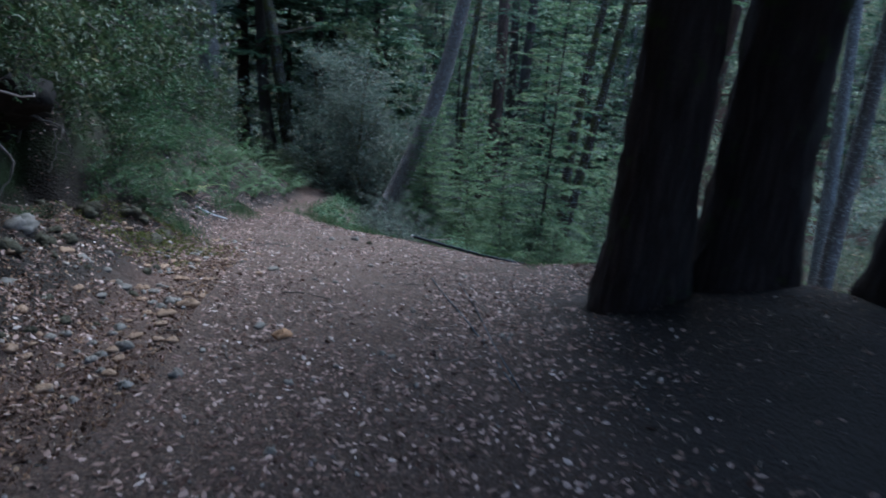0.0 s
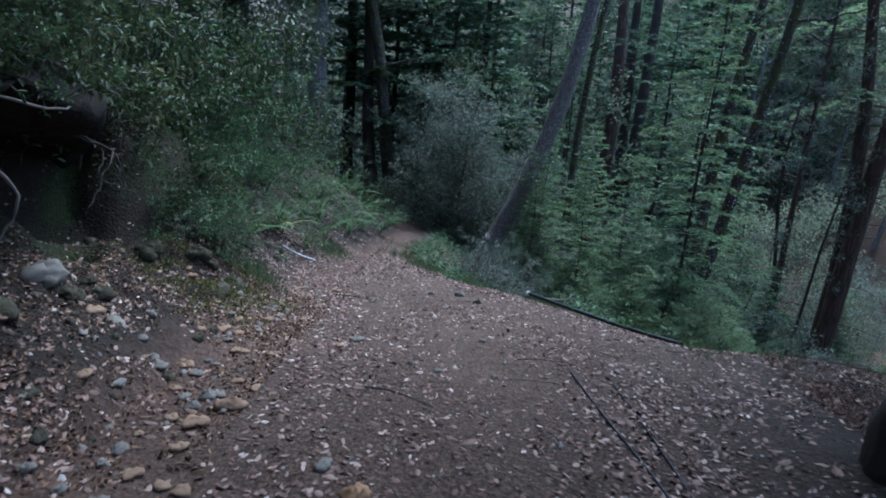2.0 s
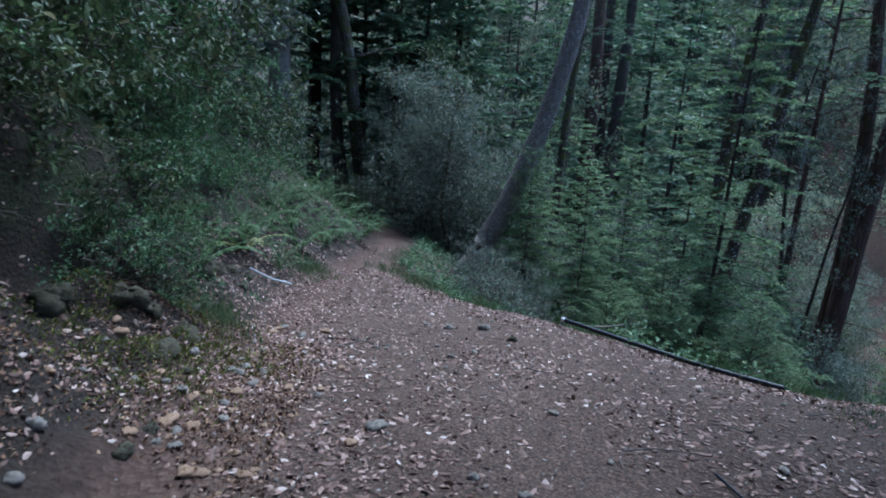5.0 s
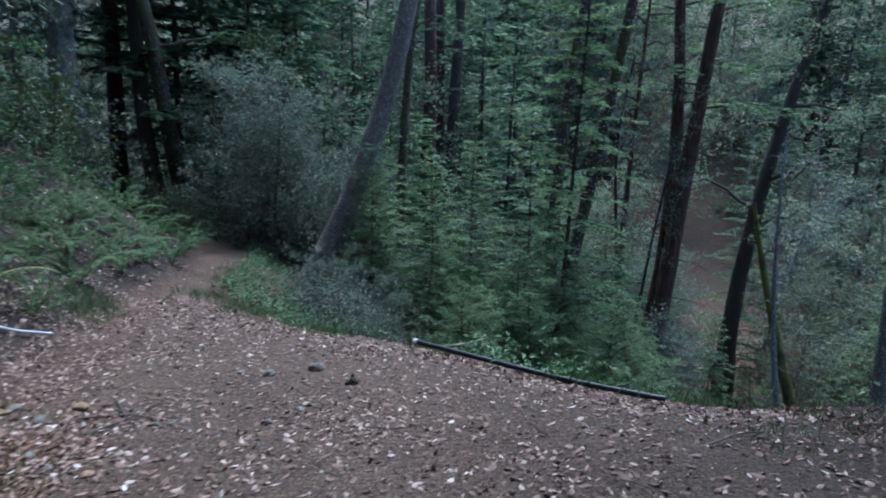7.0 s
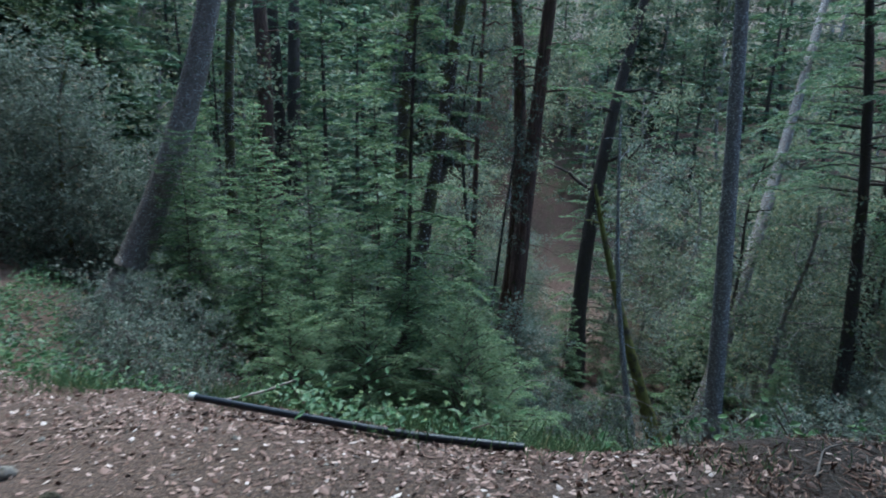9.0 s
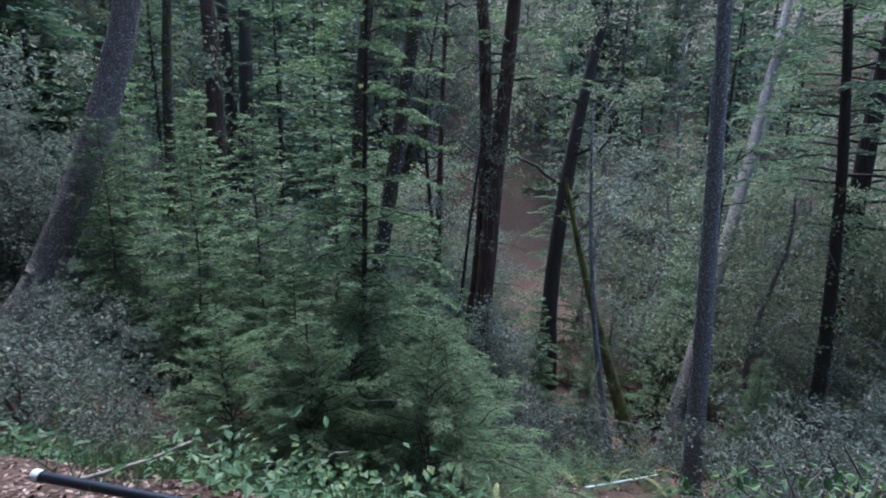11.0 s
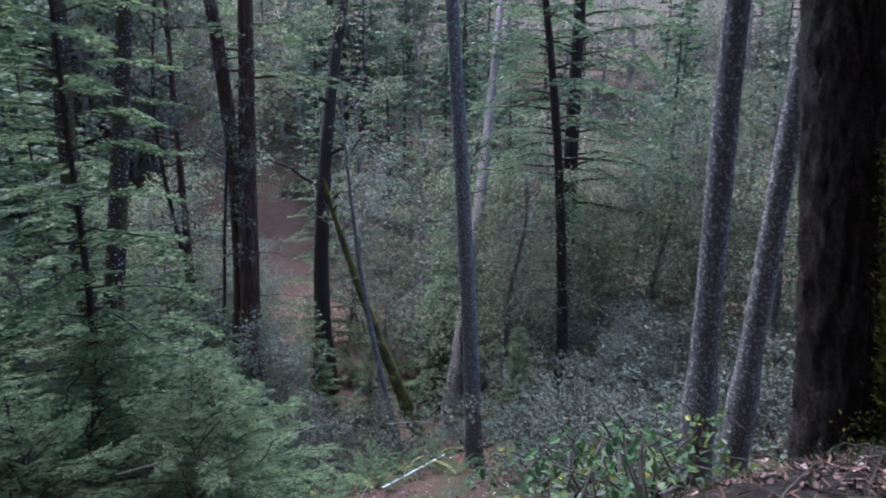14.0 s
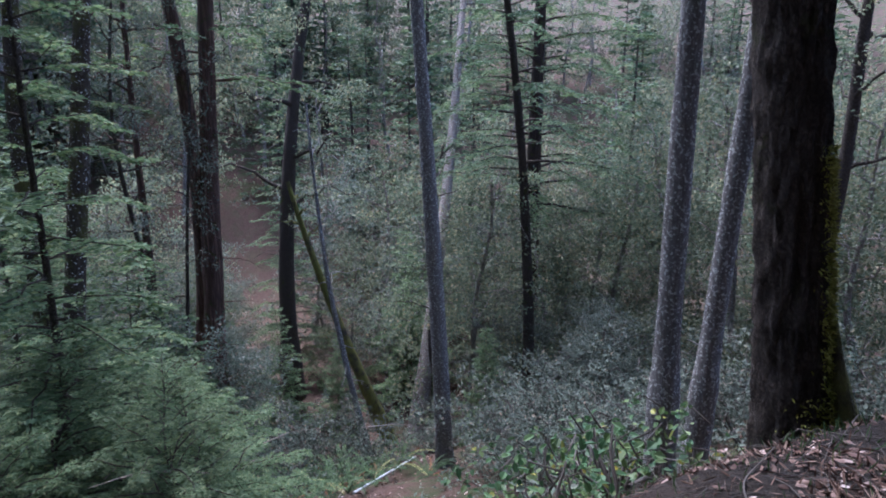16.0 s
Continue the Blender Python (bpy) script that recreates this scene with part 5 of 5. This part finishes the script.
gxx, gyy = rg.uniform(-4.4, 1.2, 5200), rg.uniform(1.6, 12, 5200)
okg = np.minimum(-signed(LIP, gxx, gyy), signed(BANK, gxx, gyy)) > -0.1
gxx, gyy = gxx[okg], gyy[okg]
gzz = height(gxx, gyy)
size = 0.004 + 0.012 * rg.uniform(0, 1, len(gxx)) ** 3
vv = OCT_V[None] * (size[:, None, None] * rg.uniform(0.6, 1.3, (len(gxx), 8, 3)))
vv = vv + np.stack([gxx, gyy, gzz - 0.001], -1)[:, None]
grav.add(vv.reshape(-1, 3), (OCT_Q[None] + 8 * np.arange(len(gxx))[:, None, None]).reshape(-1, 4))
GRAVEL = leaf_material("trail_gravel", [(0.0, (0.07, 0.055, 0.048)), (0.6, (0.16, 0.135, 0.12)), (1.0, (0.36, 0.33, 0.31))], 0.85, 0.0)
tagged(new("gravel", grav.mesh("gravel", GRAVEL)), "small grey gravel bedded in the trail", "gravel", kind="stuff")


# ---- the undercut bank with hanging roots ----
# ledge soil is nearly black: the hollow's shade is in its colour
SHADED_SOIL = speckled("shade_dark_root_soil", (0.008, 0.006, 0.005), (0.026, 0.018, 0.014), 14.0, 0.95, 0.05)
LEDGE = np.array([(1.0, 1.84), (0.9, 1.93), (0.94, 2.02), (1.12, 2.12), (1.5, 2.32), (2.7, 2.65), (2.7, 1.6), (1.9, 1.62), (1.5, 1.70), (1.2, 1.77)])
ys = np.linspace(-1.5, 7.2, 82)
edge_x = np.interp(ys, [-4, 0, 2.9, 4.4, 6.2, 8.8], [-1.9, -2.2, -2.7, -3.25, -3.8, -4.5])
trail_z = height(edge_x + 0.4, ys)
end = np.clip((ys - 5.7) / 1.4, 0, 1)
lr = rnd(81)
lu = LEDGE[None, :, 0] + end[:, None] * np.maximum(2.3 - LEDGE[None, :, 0], 0) + 0.10 * lattice(ys[:, None] * 1.0, np.arange(10)[None] * 0.9, 2.6, 83) + lr.normal(size=(82, 10)) * 0.05
lz = LEDGE[None, :, 1] - 0.35 * end[:, None] + 0.07 * lattice(ys[:, None] * 1.0, np.arange(10)[None] * 0.9, 2.6, 84) + lr.normal(size=(82, 10)) * 0.035
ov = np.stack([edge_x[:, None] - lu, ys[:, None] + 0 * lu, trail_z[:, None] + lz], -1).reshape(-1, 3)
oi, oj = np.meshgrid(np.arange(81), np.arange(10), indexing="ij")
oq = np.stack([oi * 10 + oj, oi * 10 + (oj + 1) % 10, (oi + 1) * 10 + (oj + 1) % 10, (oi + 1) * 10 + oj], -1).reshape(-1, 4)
overhang = tagged(new("soil_overhang", Buf().add(ov, oq).mesh("soil_overhang", SHADED_SOIL, True)), "overhanging ledge of soil and roots on the bank, coloured dark for shade", "bank", kind="structure")
rr = rnd(82)


def root_tube(points, r, mat, label):
    p = np.array(points, float)
    t = np.linspace(0, 1, 4 * len(p))
    q = np.stack([np.interp(t, np.linspace(0, 1, len(p)), p[:, k]) for k in range(3)], -1)
    q[1:-1] = (q[:-2] + q[1:-1] * 2 + q[2:]) / 4 + rr.normal(size=(len(q) - 2, 3)) * 0.008
    return tagged(new("root", Buf().add(*tube(q, np.linspace(r, r * 0.4, len(q)), 6)).mesh("root", mat, True)), label, "root", "roots under the ledge")


root_tube([(-4.35, 3.3, 1.02), (-4.15, 3.9, 0.98), (-4.12, 4.4, 1.08), (-4.25, 5.0, 1.0), (-4.5, 5.35, 1.02)], 0.017, PALE_TWIG, "pale weathered root running along the ledge")
root_tube([(-4.4, 4.2, 0.9), (-4.1, 4.35, 0.72), (-4.05, 4.5, 0.45), (-4.2, 4.45, 0.2), (-4.35, 4.1, 0.12)], 0.014, PALE_TWIG, "pale root looping down from the ledge")
for i in range(14):
    y0 = rr.uniform(1.8, 6.1)
    x0 = np.interp(y0, [0, 2.9, 4.4, 6.2], [-2.2, -2.7, -3.25, -3.8]) - 1.05
    z0 = gz(x0 + 0.5, y0) + 1.25
    root_tube([(x0 - 0.2, y0, z0 + 0.1), (x0 + 0.1, y0 + rr.normal() * 0.1, z0), (x0 + 0.12, y0 + rr.normal() * 0.15, z0 - 0.2), (x0 + 0.1, y0 + rr.normal() * 0.2, z0 - rr.uniform(0.3, 0.6))], rr.uniform(0.006, 0.013), TWIG, "thin grey root hanging from the ledge")


# ---- pipe, sticks and litter left by people ----
def pole(name, points, r, mat, label, category, r_end=None, segs=10, lift=None):
    p = np.array([(x, y, gz(x, y) + (lift if lift is not None else r * 0.9)) if len(q) == 2 else q for q in points for x, y in [q[:2]]])
    t = np.linspace(0, 1, 6 * len(p))
    q = np.stack([np.interp(t, np.linspace(0, 1, len(p)), p[:, k]) for k in range(3)], -1)
    q[2:-2] = (q[:-4] + q[1:-3] + q[2:-2] + q[3:-1] + q[4:]) / 5
    return tagged(new(name, Buf().add(*tube(q, np.linspace(r, r_end or r, len(q)), segs)).mesh(name, mat, True)), label, category)


pipe = empty("plastic_pipe", "black plastic pipe lying along the edge of the trail", "pipe")
PP = np.array([(-1.38, 10.17, -1.42), (-0.75, 9.72, -1.41), (0.0, 9.2, -1.40), (0.64, 8.81, -1.38)])
PP[:, 2] = np.maximum(PP[:, 2], height(PP[:, 0], PP[:, 1]) + 0.022)
tp = np.linspace(0, 1, 20)
pl = np.stack([np.interp(tp, np.linspace(0, 1, 4), PP[:, k]) for k in range(3)], -1)
pl[2:-2] = (pl[:-4] + pl[1:-3] + pl[2:-2] + pl[3:-1] + pl[4:]) / 5
part("tube", Buf().add(*tube(pl, np.full(20, 0.026), 14)).mesh("pipe_tube", PIPE, True), pipe)
dirp = unit(pl[1:2] - pl[0:1])[0]
part("cap", Buf().add(*tube(np.stack([pl[0] + dirp * 0.02, pl[0] - dirp * 0.03, pl[0] - dirp * 0.035, pl[0] - dirp * 0.036]), [0.032, 0.032, 0.026, 0.001], 14)).mesh("pipe_cap", PALE, True), pipe, "pale grey end cap")

pole("stick", [(-1.2, 10.15, -1.47), (-0.9, 10.2, -1.46), (-0.63, 10.27, -1.42)], 0.013, PALE_TWIG, "pale bare stick lying behind the pipe", "stick", 0.008)
pole("stick", [(0.42, 9.32, -1.50), (0.47, 9.2, -1.42), (0.52, 9.1, -1.34)], 0.008, PALE_TWIG, "short pale twig poking out by the pipe", "stick", 0.005)
pole("white_stick", [(-5.35, 9.75), (-5.2, 10.0), (-5.05, 10.3)], 0.014, PALE, "white-ended stick lying at the foot of the bank", "stick", 0.012, lift=0.05)
pole("slope_pole", [(5.9, 14.95), (7.7, 15.8), (9.3, 16.5)], 0.026, PALE, "pale bluish pole lying down the slope", "pole", 0.022, lift=0.25)
pole("thin_cable", [(-0.62, 6.45), (-0.4, 5.6), (-0.17, 4.8), (0.0, 4.2), (0.25, 3.3)], 0.007, PIPE, "thin black cable lying along the trail", "cable", lift=0.008)
pole("thin_cable", [(-0.28, 6.3), (-0.12, 5.5), (0.02, 4.6), (0.12, 4.0), (0.3, 3.2)], 0.006, PIPE, "second thin black cable lying along the trail", "cable", lift=0.008)
pole("stick", [(-2.1, 5.3), (-1.85, 5.33), (-1.5, 5.2)], 0.008, TWIG, "thin brown twig lying on the trail", "stick", 0.004)
for i, (a, c, e) in enumerate([((-3.7, 8.3), (-3.4, 8.35), (-3.05, 8.2)), ((-3.5, 8.0), (-3.35, 8.35), (-3.3, 8.7)), ((-3.6, 8.6), (-3.4, 8.3), (-3.15, 8.0)), ((-1.1, 6.6), (-0.9, 6.7), (-0.6, 6.65)), ((0.3, 7.6), (0.6, 7.75), (0.8, 7.7)), ((2.6, 7.3), (2.9, 7.2), (3.3, 7.25)), ((2.3, 7.1), (2.55, 7.35), (2.9, 7.5)), ((3.1, 7.0), (3.4, 7.1), (3.8, 7.0)), ((1.5, 7.6), (1.8, 7.8), (2.2, 7.75))]):
    pole("twig", [a, c, e], 0.007, TWIG, "thin brown twig lying among leaves", "twig", 0.003, 5, 0.02)
pole("fallen_branch", [(2.6, 8.5), (3.3, 8.6), (4.0, 8.75), (4.7, 9.2)], 0.014, TWIG, "bent fallen branch under the sprouts", "branch", 0.006, 6, 0.12)
pole("dead_branch", [(3.9, 16.4, -6.0), (4.2, 16.0, -5.6), (4.6, 15.9, -5.5), (4.9, 15.4, -5.6)], 0.02, PALE_TWIG, "bleached dead branch among the ferns", "branch", 0.006)

twigs = Buf()
rw = rnd(98)
for i in range(380):
    x, y = rw.uniform(1.5, 5.2), rw.uniform(5.8, 8.8)
    a, ln = rw.uniform(0, 6.28), rw.uniform(0.06, 0.30)
    dx, dy = ln * math.cos(a), ln * math.sin(a)
    twigs.add(*tube([(x, y, gz(x, y) + 0.006), (x + dx + rw.normal() * 0.02, y + dy + rw.normal() * 0.02, gz(x + dx, y + dy) + rw.uniform(0.005, 0.05)), (x + 2 * dx, y + 2 * dy, gz(x + 2 * dx, y + 2 * dy) + 0.01)], [0.0028, 0.0022, 0.001], 4))
tagged(new("twig_litter", twigs.mesh("twig_litter", TWIG)), "thin dry twigs strewn over the mound", "twigs", kind="stuff")
rm = rnd(97)
for i in range(46):
    x, y = (rm.uniform(1.6, 4.8), rm.uniform(6.4, 8.6)) if i % 2 else (rm.uniform(-4.2, 1.0), rm.uniform(3.2, 9.8))
    a, ln = rm.uniform(0, 6.28), rm.uniform(0.08, 0.28)
    pole("twig", [(x, y), (x + ln * math.cos(a), y + ln * math.sin(a)), (x + 1.9 * ln * math.cos(a + 0.25), y + 1.9 * ln * math.sin(a + 0.25))], 0.0045, TWIG, "thin dry twig lying among fallen leaves", "twig", 0.002, 4, 0.015)

# mossy buttress root at the foot of the lip fir
lip_fir = next(o for o in scene.objects if o.name.startswith("fir_tree") and abs(o.location.x - 3.40) < 0.01)
rp = np.array([(-0.02, -0.13, 0.75), (-0.03, -0.18, 0.45), (-0.04, -0.25, 0.2), (-0.04, -0.36, 0.06), (-0.02, -0.54, -0.08)])
part("mossy_root", Buf().add(*tube(rp, [0.02, 0.05, 0.07, 0.06, 0.02], 12, 0.08, rnd(95))).mesh("mossy_root", BARK_MOSSED, True), lip_fir, "root covered in bright moss")
rq = rnd(99)
mz = 1.7 * rq.uniform(0, 1, 2600) ** 1.9
ma = -1.85 + rq.normal(size=2600) * (0.17 + 0.3 * (mz < 0.3))
mr = 0.195 * (1 + 0.15 * np.exp(-mz / 0.31)) + 0.012 + 0.10 * np.clip(0.4 - mz, 0, 1) * (np.abs(ma + 1.85) < 0.3)
mp3 = np.stack([mr * np.cos(ma) - 0.0167 * mz, mr * np.sin(ma) + 0.108 * mz, mz], -1)
md = np.stack([np.cos(ma), np.sin(ma), rq.uniform(-1.0, 0.6, 2600)], -1) + rq.normal(size=(2600, 3)) * 0.5
MOSS = leaf_material("yellow_green_moss", [(0.0, (0.11, 0.11, 0.022)), (0.7, (0.24, 0.235, 0.05)), (1.0, (0.36, 0.34, 0.09))], 0.9, 0.2)
tagged(part("moss", Buf().add(*leaf_quads(mp3, md, rq.normal(size=(2600, 3)), rq.uniform(0.02, 0.045, 2600), np.full(2600, 0.012), 0.2)).mesh("moss", MOSS), lip_fir, "yellow-green moss on the bark"), kind="stuff")

# bleached twigs caught in the young redwoods
rt = rnd(96)
for i in range(14):
    x, y = rt.uniform(0.2, 3.2), rt.uniform(11.2, 14.5)
    z = gz(x, y) + rt.uniform(0.4, 1.8)
    a = rt.uniform(0, 6.28)
    ln = rt.uniform(0.35, 0.9)
    d = np.array([math.cos(a), math.sin(a), rt.uniform(-0.3, 0.5)]) * ln
    p0 = np.array([x, y, z])
    pole("dead_twig", [tuple(p0), tuple(p0 + d * 0.5 + [0, 0, 0.06]), tuple(p0 + d)], 0.006, PALE_TWIG, "bleached dead twig caught among redwood sprays", "twig", 0.002, 5)

# bottle: body, shoulder, neck, cap
bottle = empty("plastic_bottle", "pale blue plastic bottle lying among the ferns", "bottle")
bl = np.array([[0, 0, 0], [0.002, 0, 0], [0.01, 0, 0], [0.14, 0, 0], [0.17, 0, 0], [0.19, 0, 0], [0.205, 0, 0]])
part("body", Buf().add(*tube(bl, [0.001, 0.036, 0.04, 0.04, 0.03, 0.014, 0.013], 16)).mesh("bottle_body", BOTTLE, True), bottle)
part("cap", Buf().add(*tube(bl[-1] + np.array([[0, 0, 0], [0.018, 0, 0], [0.019, 0, 0]]), [0.016, 0.016, 0.001], 12)).mesh("bottle_cap", PALE, True), bottle, "white screw cap")
bottle.matrix_basis = pose(5.6, 17.75, gz(5.6, 17.75) + 0.12, 0, -20, 130) @ Matrix.Diagonal((1.5, 1.5, 1.5, 1))
